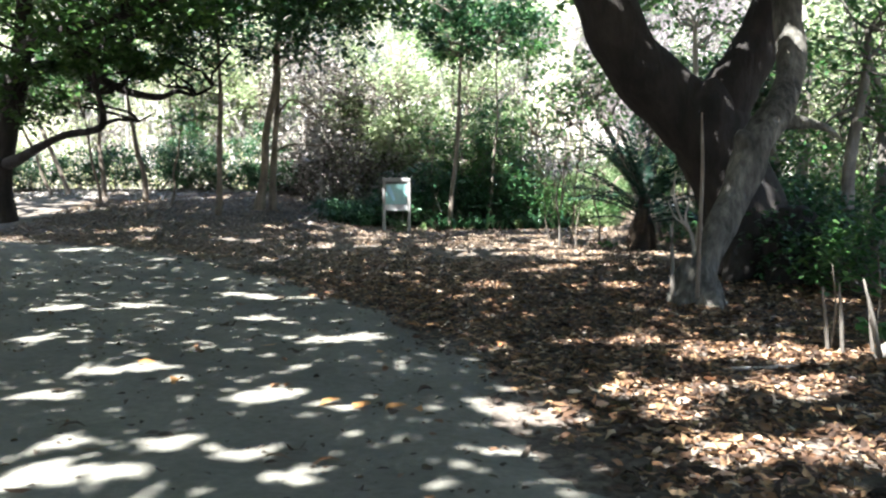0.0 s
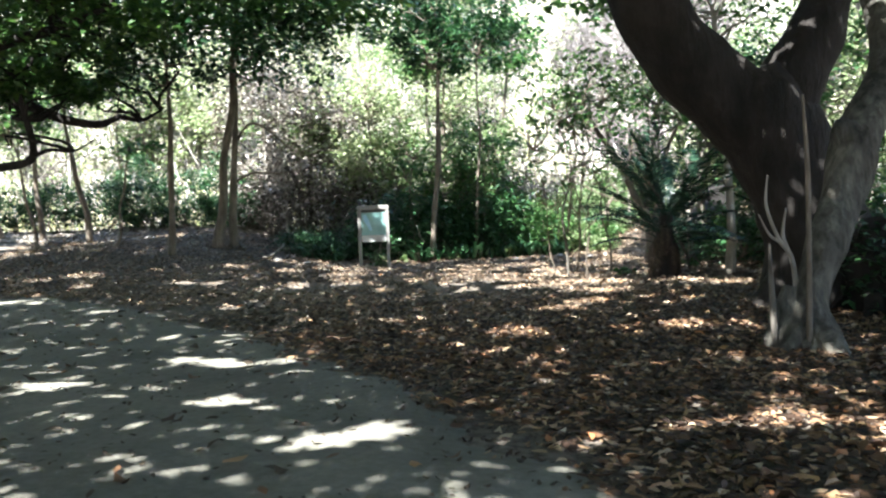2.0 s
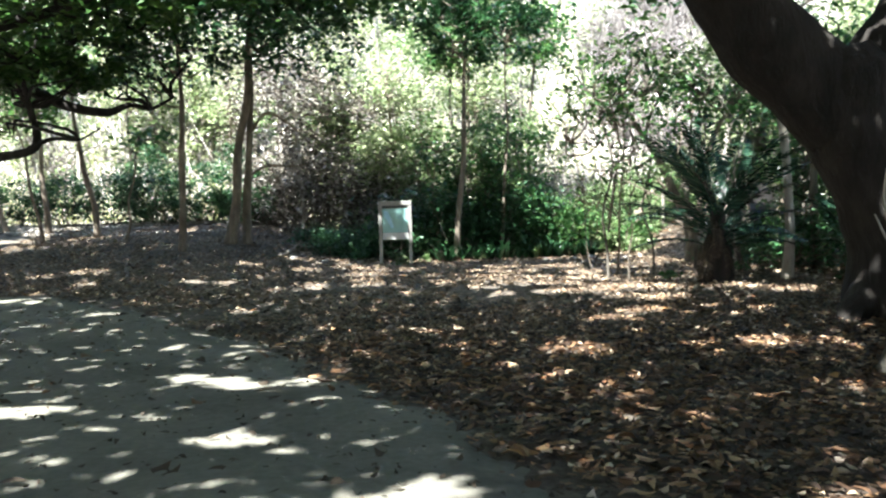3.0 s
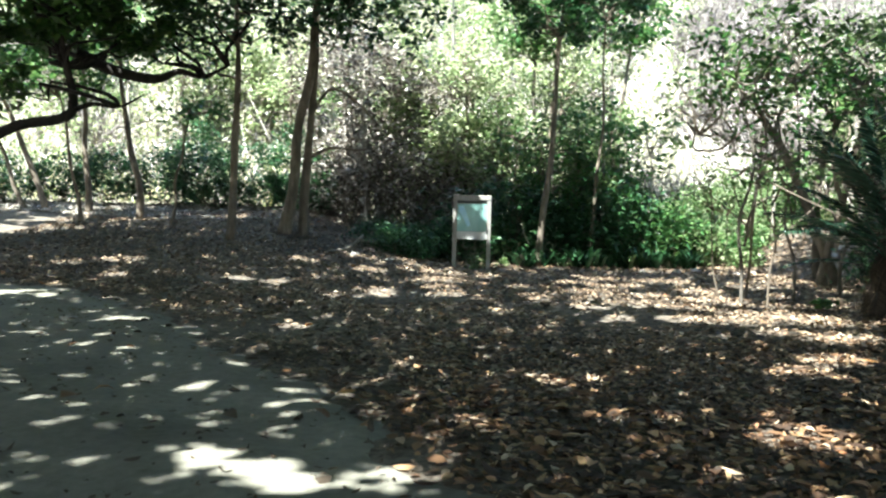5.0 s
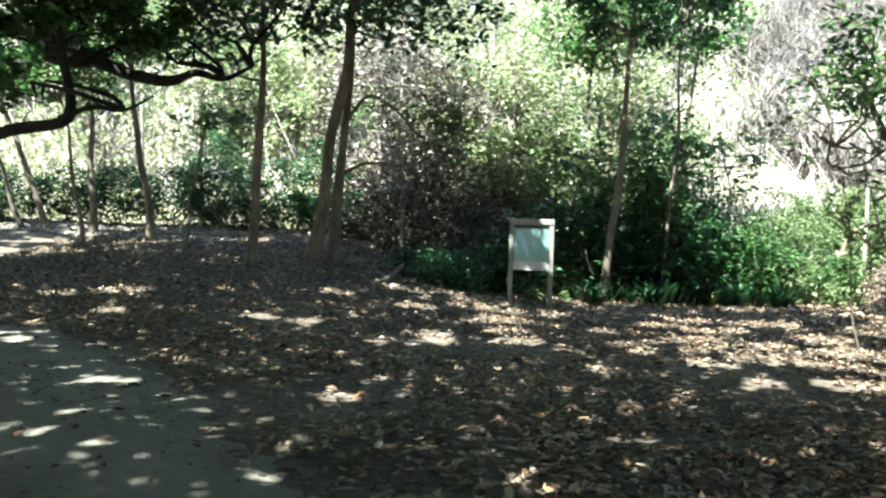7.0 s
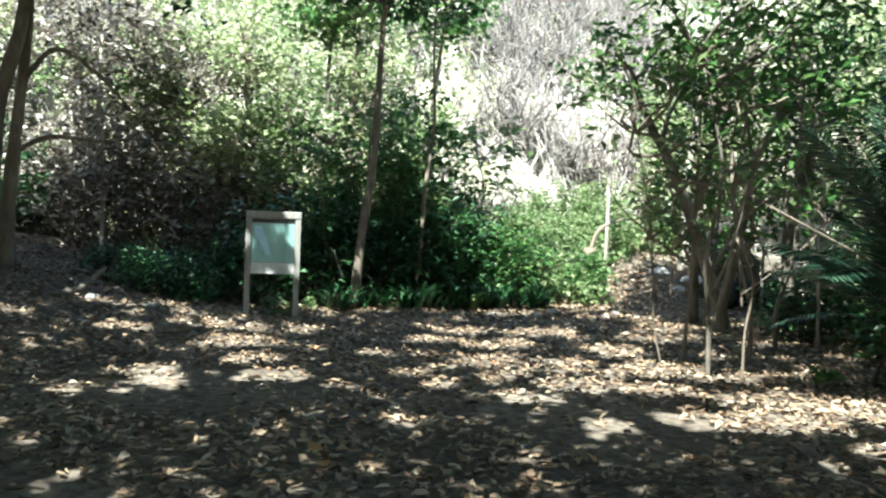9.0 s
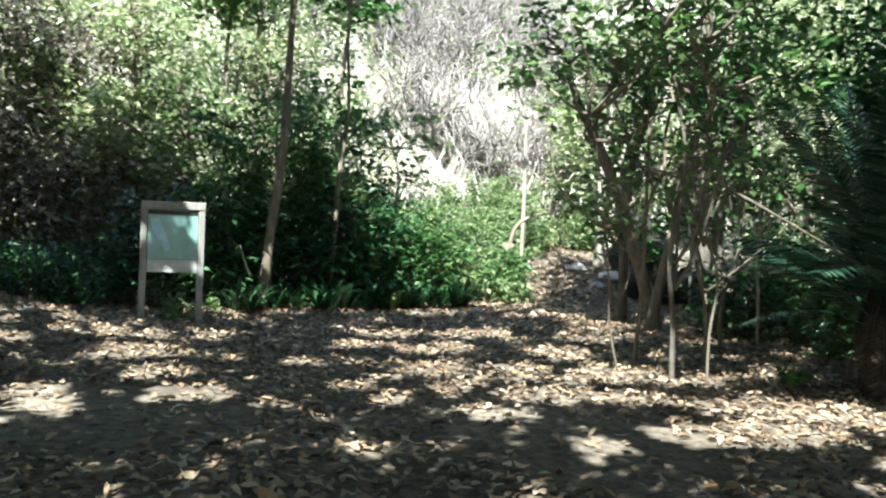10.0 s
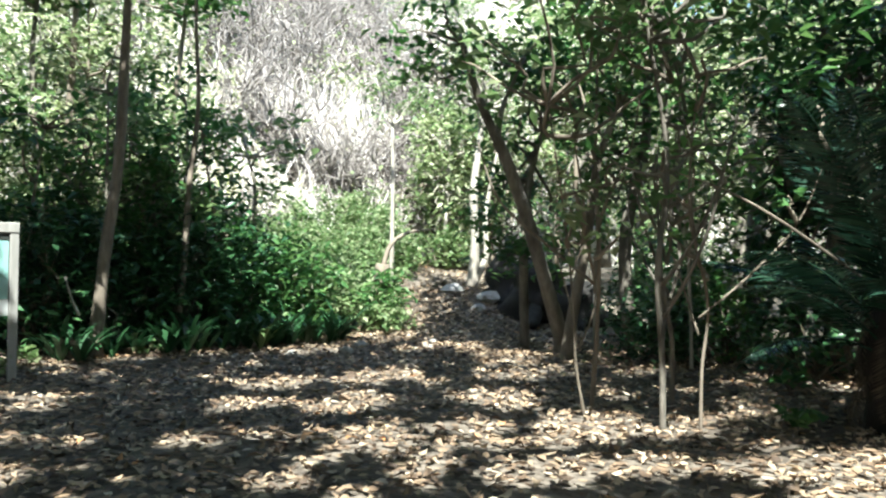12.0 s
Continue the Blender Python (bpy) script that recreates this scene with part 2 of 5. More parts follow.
def tube(pts, radii, seg=8, per=4, lumps=0.0):
    """Vertices and quads of a bent tapered tube with a closed tip."""
    c, r = curve_points(pts, radii, per)
    tangent = np.gradient(c, axis=0)
    tangent /= np.linalg.norm(tangent, axis=1)[:, None] + 1e-9
    ref = np.array((0.31, 0.95, 0.05)) if abs(tangent[0] @ np.array((0.31, 0.95, 0.05))) < 0.9 else np.array((1.0, 0, 0))
    u = ref - tangent * (tangent @ ref)[:, None]
    u /= np.linalg.norm(u, axis=1)[:, None]
    v = np.cross(tangent, u)
    a = np.linspace(0, 2 * np.pi, seg, endpoint=False)
    rr = np.repeat(r[:, None], seg, 1)
    if lumps:
        ph = rng.uniform(0, 6, 4)
        s = np.linspace(0, 1, len(c))[:, None] * len(c)
        rr = rr * (1 + lumps * (np.sin(a * 2 + ph[0] + s * 0.35) * 0.5 + np.sin(a * 3 + ph[1] - s * 0.5) * 0.35 + np.sin(s * 0.9 + ph[2]) * 0.4 + rng.normal(0, 0.12, rr.shape)))
    ring = c[:, None] + rr[..., None] * (np.cos(a)[None, :, None] * u[:, None] + np.sin(a)[None, :, None] * v[:, None])
    verts = np.vstack([ring.reshape(-1, 3), c[:1], c[-1:]])
    k = len(c)
    i, j = np.meshgrid(np.arange(k - 1), np.arange(seg), indexing="ij")
    q = np.stack([i * seg + j, i * seg + (j + 1) % seg, (i + 1) * seg + (j + 1) % seg, (i + 1) * seg + j], -1).reshape(-1, 4)
    jj = np.arange(seg)
    t0 = np.stack([np.full(seg, k * seg), (jj + 1) % seg, jj, jj], -1)[:, :3]
    t1 = np.stack([np.full(seg, k * seg + 1), (k - 1) * seg + jj, (k - 1) * seg + (jj + 1) % seg], -1)
    tris = np.vstack([q[:, [0, 1, 2]], q[:, [0, 2, 3]], t0, t1])
    return verts, tris


def join(pieces):
    vs, fs, off = [], [], 0
    for v, f in pieces:
        vs.append(v)
        fs.append(f + off)
        off += len(v)
    return np.vstack(vs), np.vstack(fs)


def leaves(centres, length, width, flat=0.6, droop=0.25, along=None):
    """Folded pointed leaves round the centres: two triangles each, hinged on the midrib."""
    c = np.asarray(centres)
    n = len(c)
    L = (length * rng.uniform(0.6, 1.3, n))[:, None]
    W = (width * rng.uniform(0.7, 1.25, n))[:, None]
    if along is None:
        ang = rng.uniform(0, 2 * np.pi, n)
        a = np.stack([np.cos(ang), np.sin(ang), rng.normal(-droop, 0.35, n)], -1)
    else:
        a = along + rng.normal(0, 0.15, (n, 3))
    a /= np.linalg.norm(a, axis=1)[:, None]
    up = np.stack([rng.normal(0, 1 - flat, n), rng.normal(0, 1 - flat, n), np.ones(n)], -1)
    s = np.cross(a, up)
    s /= np.linalg.norm(s, axis=1)[:, None] + 1e-9
    nn = np.cross(s, a)
    base, tip = c - a * L * 0.5, c + a * L * 0.5 - nn * L * 0.08
    mid = c - a * L * 0.08
    lift = nn * W * rng.uniform(0.05, 0.4, n)[:, None]
    v = np.stack([base, mid + s * W * 0.5 + lift, tip, mid - s * W * 0.5 + lift], 1).reshape(-1, 3)
    o = np.arange(n)[:, None] * 4
    f = np.stack([o + [0, 1, 2], o + [0, 2, 3]], 1).reshape(-1, 3)
    return v, f


def curled(centres, length, width):
    """Dry leaves lying at random, curled along and across, with a raised midrib: eight triangles each."""
    c = np.asarray(centres)
    n = len(c)
    L, W = length * rng.uniform(0.5, 1.35, n), width * rng.uniform(0.6, 1.3, n)
    ang = rng.uniform(0, 2 * np.pi, n)
    a = np.stack([np.cos(ang), np.sin(ang), rng.normal(0, 0.13, n)], -1)
    up = np.stack([rng.normal(0, 0.2, n), rng.normal(0, 0.2, n), np.where(rng.uniform(0, 1, n) < 0.6, 1.0, -1.0)], -1)
    s = np.cross(a, up)
    s /= np.linalg.norm(s, axis=1)[:, None]
    nn = np.cross(s, a)
    bend, cup = rng.normal(0, 0.17, n), rng.normal(0.08, 0.17, n)
    rows = []
    for u, w, k in ((-0.5, 0, 0), (-0.18, 0.8, 1), (-0.18, 0, 0), (-0.18, -0.8, 1), (0.18, 0.9, 1), (0.18, 0, 0), (0.18, -0.9, 1), (0.5, 0, 0)):
        wide = w * 0.5 * rng.uniform(0.75, 1.2, n)
        rows.append(c + a * (u * L)[:, None] + s * (wide * W)[:, None] + nn * (bend * L * (u * u * 4 - 0.4) + cup * W * k)[:, None])
    v = np.stack(rows, 1).reshape(-1, 3)
    o = np.arange(n)[:, None] * 8
    tri = ((0, 1, 2), (0, 2, 3), (1, 4, 5), (1, 5, 2), (2, 5, 6), (2, 6, 3), (4, 7, 5), (5, 7, 6))
    return v, np.stack([o + list(t) for t in tri], 1).reshape(-1, 3)


def blades(roots, tips, width):
    """Thin three-sided stalks from roots to tips, one island each."""
    n = len(roots)
    d = tips - roots
    s = np.cross(d, rng.normal(0, 1, (n, 3)))
    s /= np.linalg.norm(s, axis=1)[:, None] + 1e-9
    w = np.cross(d, s)
    w /= np.linalg.norm(w, axis=1)[:, None] + 1e-9
    k = (width * rng.uniform(0.5, 1.4, n))[:, None]
    v = np.stack([roots + s * k, roots - s * k * 0.5 + w * k * 0.8, roots - s * k * 0.5 - w * k * 0.8, tips], 1).reshape(-1, 3)
    o = np.arange(n)[:, None] * 4
    f = np.stack([o + [0, 1, 3], o + [1, 2, 3], o + [2, 0, 3]], 1).reshape(-1, 3)
    return v, f


def clumped(centre, radii, clumps, per, spread, shell=0.45):
    """Leaf places in clumps inside an ellipsoid, denser towards its skin. Also gives the clumps' own places."""
    d = rng.normal(0, 1, (clumps, 3))
    d /= np.linalg.norm(d, axis=1)[:, None]
    k = rng.uniform(shell ** 3, 1, clumps) ** (1 / 3)
    cc = np.asarray(centre) + d * k[:, None] * np.asarray(radii)
    pts = np.repeat(cc, per, 0) + rng.normal(0, spread, (clumps * per, 3)) * (1, 1, 0.7)
    return pts, cc


def wander(a, b, r0, r1, sway=0.12, n=4):
    """A swaying line of points from a to b with tapering radii."""
    a, b = np.asarray(a, float), np.asarray(b, float)
    t = np.linspace(0, 1, n)[:, None]
    d = np.linalg.norm(b - a)
    p = a + (b - a) * t + rng.normal(0, sway * d / n, (n, 3)) * np.sin(np.pi * t)
    return p, np.linspace(r0, r1, n)


def tree(name, label, trunk, radii, bark, crowns, leaf_mat, leaf=(0.12, 0.06), limbs=(), group="", twigs=10, seg=10, lumps=0.05, category="tree", extra=None):
    """Trunk, limbs and a crown of leaf clumps: crowns are (centre, radii, clumps, leaves per clump)."""
    root = thing(name, label, category, group, at=tuple(trunk[0]))
    o = np.array(trunk[0], float)
    v, f = tube(np.array(trunk) - o, radii, seg, 5, lumps)
    attach("trunk", raw_mesh("trunk", v, f), bark, root, soft_shade=True)
    line = curve_points(trunk, radii, 4)[0]
    tips = [q for q in line[int(len(line) * 0.55):]]
    for pts, rad in limbs:
        v, f = tube(np.array(pts) - o, rad, max(6, seg - 2), 5, lumps)
        attach("limb", raw_mesh("limb", v, f), bark, root, soft_shade=True)
        tips += [np.array(p, float) for p in pts[-2:]]
    places = []
    for centre, rad, clumps, per in crowns:
        pts, cc = clumped(centre, rad, clumps, per, 0.22 * min(1.6, max(0.6, min(rad))))
        places.append(pts)
        for q in cc[rng.permutation(len(cc))[:twigs]]:
            near = min(tips, key=lambda s: np.linalg.norm(s - q) + (1.2 if s[2] > q[2] else 0) + rng.uniform(0, 0.5))
            p, r = wander(near, q, 0.022 + 0.012 * radii[-1] / 0.05, 0.006, 0.5, 5)
            attach("branch", raw_mesh("branch", *tube(p - o, r, 5, 2)), bark, root)
    if extra is not None:
        attach("high_canopy", raw_mesh("high_canopy", *leaves(extra - o, *BROAD)), LEAF_CANOPY, root)
    if places:
        v, f = leaves(np.vstack(places) - o, *leaf)
        attach("crown", raw_mesh("crown", v, f), leaf_mat, root)
    return root


def bush(name, label, x, y, radii, clumps, per, leaf, leaf_mat, stem_mat, group="", stems=9, lift=0.0, category="shrub", spread=0.16):
    """Stems fanning out from the root, with clumps of leaves on them."""
    z = gz(x, y)
    root = thing(name, label, category, group, at=(x, y, z))
    pts, cc = clumped((0, 0, lift + radii[2] * 0.9), radii, clumps, per, spread, 0.3)
    keep = pts[:, 2] > 0.03
    pts = pts[keep]
    for q in cc[rng.permutation(len(cc))[:stems]]:
        if q[2] > 0.15:
            p, r = wander((rng.normal(0, 0.1 * radii[0]), rng.normal(0, 0.1 * radii[1]), -0.03), q, 0.022, 0.006, 0.4, 5)
            attach("stem", raw_mesh("stem", *tube(p, r, 5, 2)), stem_mat, root)
    v, f = leaves(pts, *leaf)
    attach("foliage", raw_mesh("foliage", v, f), leaf_mat, root)
    return root


# ---- ground, path ----
def axis(lo, a, b, hi, step):
    near = np.arange(a, b, step)
    below = a - np.geomspace(step, a - lo, 26)[::-1]
    above = b + np.geomspace(step, hi - b, 26) - step
    return np.concatenate([below, near, above])


gx, gy = axis(-900, -22, 22, 900, 0.25), axis(-900, -8, 42, 900, 0.25)
X, Y = np.meshgrid(gx, gy, indexing="ij")
Z = ground_z(X, Y) + rng.normal(0, 0.006, X.shape)
verts = np.stack([X, Y, Z], -1).reshape(-1, 3)
i, j = np.meshgrid(np.arange(len(gx) - 1), np.arange(len(gy) - 1), indexing="ij")
k = len(gy)
quads = np.stack([i * k + j, (i + 1) * k + j, (i + 1) * k + j + 1, i * k + j + 1], -1).reshape(-1, 4)
ground = attach("ground", raw_mesh("ground", verts, quads), SOIL, None, soft_shade=True)
tagged(ground, "brown forest soil with leaf litter, rising to a hillside", "ground", kind="structure")

EDGE = [(2.6, -6.0), (1.5, 0.0), (0.8, 4.0), (0.62, 5.4), (0.42, 7.2), (-0.4, 9.1), (-1.1, 10.6), (-1.85, 11.9), (-2.95, 13.7), (-4.2, 15.3), (-5.2, 17.0), (-7.4, 19.0), (-9.6, 20.0), (-14.0, 21.2), (-22.0, 22.5)]


def edge_x(y):
    ys = [e[1] for e in EDGE]
    return np.interp(y, ys, [e[0] for e in EDGE])


def sand_path():
    """A strip of sand from its right edge to far on the other side, with a ragged rim."""
    ys = np.arange(-6, 22.4, 0.12)
    ex = edge_x(ys) + 0.12 * np.sin(ys * 2.1) + 0.09 * np.sin(ys * 5.3 + 1) + rng.normal(0, 0.035, len(ys))
    s = np.concatenate([[0, 0.06, 0.15], np.linspace(0.35, 14, 46)])
    xx = ex[:, None] - s[None, :]
    yy = np.repeat(ys[:, None], len(s), 1)
    lip = 0.045 * smooth(s / 0.5)[None, :] - 0.012
    zz = ground_z(xx, yy) + lip + 0.02 * np.sin(xx * 3.3 + yy) * np.sin(yy * 2.2 - xx) * smooth(s / 0.6)[None, :] + rng.normal(0, 0.003, xx.shape)
    v = np.stack([xx, yy, zz], -1).reshape(-1, 3)
    a, b = np.meshgrid(np.arange(len(ys) - 1), np.arange(len(s) - 1), indexing="ij")
    w = len(s)
    q = np.stack([a * w + b, (a + 1) * w + b, (a + 1) * w + b + 1, a * w + b + 1], -1).reshape(-1, 4)[:, ::-1]
    ob = attach("path", raw_mesh("path", v, q), SAND, None, soft_shade=True)
    return tagged(ob, "pale grey trodden sand path beside leaf litter", "path", kind="structure")


sand_path()

# ---- notice board ----
def notice_board():
    root = thing("notice_board", "grey wooden notice board with a teal poster, standing on two posts", "notice board", at=(-1.40, 25.3, gz(-1.4, 25.3)), rz=-3)
    for x in (-0.385, 0.385):
        part("post", box(bmesh.new(), (x - 0.045, -0.045, -0.2), (x + 0.045, 0.045, 1.66), 0.008), SIGN_WOOD, root)
    part("top_beam", box(bmesh.new(), (-0.432, -0.055, 1.59), (0.432, 0.055, 1.70), 0.008), SIGN_WOOD, root)
    part("backing", box(bmesh.new(), (-0.339, -0.012, 0.70), (0.339, 0.02, 1.588), 0.003), SIGN_WOOD, root)
    part("header_strip", box(bmesh.new(), (-0.335, -0.028, 1.515), (0.335, -0.013, 1.575), 0.002), SIGN_DARK, root, "dark header strip")
    poster = part("poster", box(bmesh.new(), (-0.33, -0.022, 0.885), (0.33, -0.013, 1.505), 0.001), SIGN_GREEN, root, "teal printed poster")
    # the diagonal reflection on the poster, modelled as a flat pale blue shape
    bm = bmesh.new()
    pts = [(-0.30, 1.45), (-0.19, 1.46), (-0.10, 1.25), (-0.03, 1.02), (-0.10, 0.99), (-0.20, 1.18), (-0.29, 1.32)]
    f = bm.faces.new([bm.verts.new((x, -0.0265, z)) for x, z in pts])
    ext = bmesh.ops.extrude_face_region(bm, geom=[f])
    bmesh.ops.translate(bm, vec=(0, 0.003, 0), verts=[g for g in ext["geom"] if isinstance(g, bmesh.types.BMVert)])
    part("reflection_shape", bm, SIGN_REFLECTION, poster, "pale blue reflection painted on the poster")
    strip = part("caption_panel", box(bmesh.new(), (-0.335, -0.026, 0.705), (0.335, -0.013, 0.875), 0.002), SIGN_GREY, root, "white caption panel")
    for n, (w, z) in enumerate(((0.30, 0.83), (0.26, 0.795), (0.28, 0.76))):
        part("text_bar", box(bmesh.new(), (-0.30, -0.0295, z), (-0.30 + w, -0.0265, z + 0.014), 0), GREY_PRINT, strip)
    return root


notice_board()

# ---- large trees ----
BROAD = (0.32, 0.21)


# round holes in the canopy: where their light falls, and how wide
SAND_SPOTS = ((-2.1, 4.1, 0.26), (0.3, 5.6, 0.18), (0.6, 5.4, 0.26), (0.75, 5.35, 0.2), (-1.6, 4.7, 0.2), (-1.4, 5.6, 0.16), (-1.2, 5.8, 0.19), (-0.8, 4.1, 0.14), (-1.1, 4.5, 0.15), (0.3, 4.5, 0.12), (-2.7, 6.4, 0.2),
              (-2.3, 6.5, 0.2), (-1.2, 6.7, 0.12), (-2.6, 11.0, 0.26), (-1.1, 7.8, 0.25), (-0.8, 8.1, 0.25), (-2.1, 9.2, 0.26), (-3.9, 10.2, 0.25), (-4.7, 9.8, 0.3), (-0.8, 5.5, 0.11), (-1.6, 4.1, 0.12), (-2.2, 4.7, 0.16),
              (-3.9, 7.7, 0.2), (-2.8, 5.7, 0.16), (-2.9, 11.2, 0.2), (-2.4, 10.85, 0.25), (-1.9, 11.1, 0.14), (-5.6, 16.3, 0.2), (-6.0, 15.1, 0.1), (-5.2, 14.5, 0.1), (-3.5, 16.0, 0.2))
LITTER_SPOTS = ((2.6, 7.4, 0.3), (2.6, 6.0, 0.28), (1.6, 4.6, 0.2), (2.4, 4.6, 0.2), (1.5, 5.3, 0.12), (1.9, 7.9, 0.22), (3.1, 7.0, 0.26), (0.7, 11.9, 0.2), (2.7, 18.0, 0.4), (2.0, 17.6, 0.34), (1.4, 17.9, 0.22),
                (0.3, 18.8, 0.2), (0.6, 20.5, 0.28), (0.5, 22.6, 0.3), (-1.9, 20.1, 0.28), (-2.0, 21.2, 0.25), (-3.0, 20.5, 0.2), (1.1, 19.3, 0.28), (1.3, 23.7, 0.38), (1.2, 22.1, 0.3), (2.1, 20.0, 0.3), (3.9, 22.8, 0.4), (1.5, 20.6, 0.3),
                (2.2, 14.9, 0.24), (2.8, 16.2, 0.34), (5.1, 24.1, 0.45), (4.15, 6.85, 0.2), (-1.0, 18.0, 0.05), (3.4, 18.3, 0.25))
BOARD_SPOTS = ((-0.62, 25.62, 0.11), (-0.53, 25.76, 0.12), (-0.44, 25.88, 0.12), (-0.36, 26.02, 0.12), (-0.28, 26.16, 0.12))
TRUNK_SPOTS = ((5.6, 15.3, 0.10), (5.9, 15.0, 0.08), (6.3, 15.1, 0.13), (6.45, 14.9, 0.10), (4.6, 15.9, 0.11), (4.55, 15.35, 0.10), (5.65, 14.7, 0.09), (5.75, 14.45, 0.07), (5.3, 14.9, 0.06))


def canopy_share():
    """Leaf places of the high canopy over the clearing, broken by gaps, by the trees that bear them."""
    owners = {"fork": (4.2, 12.5), "pale": (5.5, 7.5), "bank": (-9.5, 16.5), "south_west": (-6.5, -3.5), "south_east": (3.5, -5.0), "east": (10.5, 17.0)}
    names, spots = list(owners), np.array(list(owners.values()))
    x0, x1, y0, y1, cell = -18.0, 15.0, -12.0, 33.0, 0.05
    open_sky = np.zeros((int((x1 - x0) / cell), int((y1 - y0) / cell)), bool)
    cx, cy = np.meshgrid(np.arange(-12, 13), np.arange(-12, 13), indexing="ij")
    dist = np.hypot(cx, cy) * cell

    def gap_share(x, y):
        sunny = np.exp(-(((x - 3.2) / 3.1) ** 2 + ((y - 20.8) / 3.5) ** 2)) + 0.6 * np.exp(-(((x - 4.4) / 1.6) ** 2 + ((y - 17.4) / 1.3) ** 2)) + 1.1 * np.exp(-(((x - 2.7) / 1.6) ** 2 + ((y - 5.7) / 1.4) ** 2))
        sandy = smooth((edge_x(np.clip(y, -6, 22)) - x + 0.6) / 1.2) * smooth((18 - y) / 3)
        bank = smooth((y - 24.5) / 1.5) * smooth((-5.5 - x) / 1.5)
        board = np.exp(-(((x + 1.2) / 2.5) ** 2 + ((y - 24) / 2.5) ** 2)) + 6.0 * np.exp(-(((x + 0.5) / 0.3) ** 2 + ((y - 25.95) / 0.8) ** 2))
        trunk = np.exp(-(((x - 5.6) / 1.6) ** 2 + ((y - 15.2) / 1.2) ** 2))
        patch = np.exp(-(((x - 3.0 + 0.9 * (y - 17.9)) / 0.55) ** 2 + ((y - 17.9) / 0.75) ** 2))
        palm_shade = np.exp(-(((x - 5.4) / 1.0) ** 2 + ((y - 19.4) / 0.9) ** 2))
        floor_spots = np.exp(-(((x - 1.6) / 3.0) ** 2 + ((y - 19.0) / 1.8) ** 2))
        dim = smooth((y - 7.0) / 1.5) * smooth((17.5 - y) / 1.5) * smooth((x + 9) / 2) * smooth((5 - x) / 1.0)
        young = np.exp(-(((x - 5.8) / 1.8) ** 2 + ((y - 23.4) / 1.8) ** 2))
        return 0.075 + 0.35 * young - 0.05 * dim + 0.18 * floor_spots + 0.8 * patch - 0.5 * palm_shade + 0.42 * sunny - 0.045 * sandy + 0.06 * sandy * smooth((4.0 - y) / 2.0) + 0.5 * bank + 0.16 * board + 0.1 * trunk - 0.06 * smooth((y - 26.5) / 1.0) * smooth((x + 1) / 1.0)

    n = 9000
    gxs, gys = rng.uniform(x0 + 1, x1 - 1, n), rng.uniform(y0 + 1, y1 - 1, n)
    keep = rng.uniform(0, 1, n) < gap_share(gxs, gys) / 0.34 / (n / ((x1 - x0 - 2) * (y1 - y0 - 2)))
    for px, py in zip(gxs[keep], gys[keep]):
        for q in range(rng.integers(1, 5)):
            ax, ay = px + rng.normal(0, 0.30), py + rng.normal(0, 0.16)
            r = min(0.30, 0.115 * math.exp(rng.normal(0, 0.45))) + 0.09
            i, j = int((ax - x0) / cell), int((ay - y0) / cell)
            if 12 < i < open_sky.shape[0] - 13 and 12 < j < open_sky.shape[1] - 13:
                open_sky[i - 12:i + 13, j - 12:j + 13] |= dist < r
    for spots_here, margin in ((SAND_SPOTS, 0.05), (LITTER_SPOTS, 0.16), (BOARD_SPOTS, 0.08), (TRUNK_SPOTS, 0.08)):
        for ax, ay, r in spots_here:
            i, j = int((ax - x0) / cell), int((ay - y0) / cell)
            jag = 1 + 0.13 * np.sin(3 * np.arctan2(cy, cx) + ax * 5) + 0.08 * np.sin(5 * np.arctan2(cy, cx) + ay * 3)
            open_sky[i - 12:i + 13, j - 12:j + 13] |= np.hypot(cx * 0.95, cy * 1.1) * cell < (0.9 * r + margin) * jag
    n = 210000
    x, y = rng.uniform(x0, x1, n), rng.uniform(y0, y1, n)
    h = rng.uniform(6.6, 9.6, n)
    limit = np.interp(x, (-18, -6, -2.4, -1.4, 2.2, 3.2, 5.5, 7, 9, 10.5, 15), (31.5, 31.5, 31.2, 31.6, 30.6, 26.8, 26.2, 28.0, 31.0, 26.5, 17.0))
    take = ~open_sky[np.clip(((x - x0) / cell).astype(int), 0, open_sky.shape[0] - 1), np.clip(((y - y0) / cell).astype(int), 0, open_sky.shape[1] - 1)] & (y < limit + rng.normal(0, 0.8, n))
    x, y, h = x[take], y[take], h[take]
    pts = np.stack([x, y, np.zeros_like(x)], -1) + np.array(TO_SUN)[None] * (h / TO_SUN.z)[:, None]
    who = np.argmin(np.linalg.norm(pts[:, None, :2] - spots[None], axis=2), axis=1)
    return {nm: pts[who == q] for q, nm in enumerate(names)}


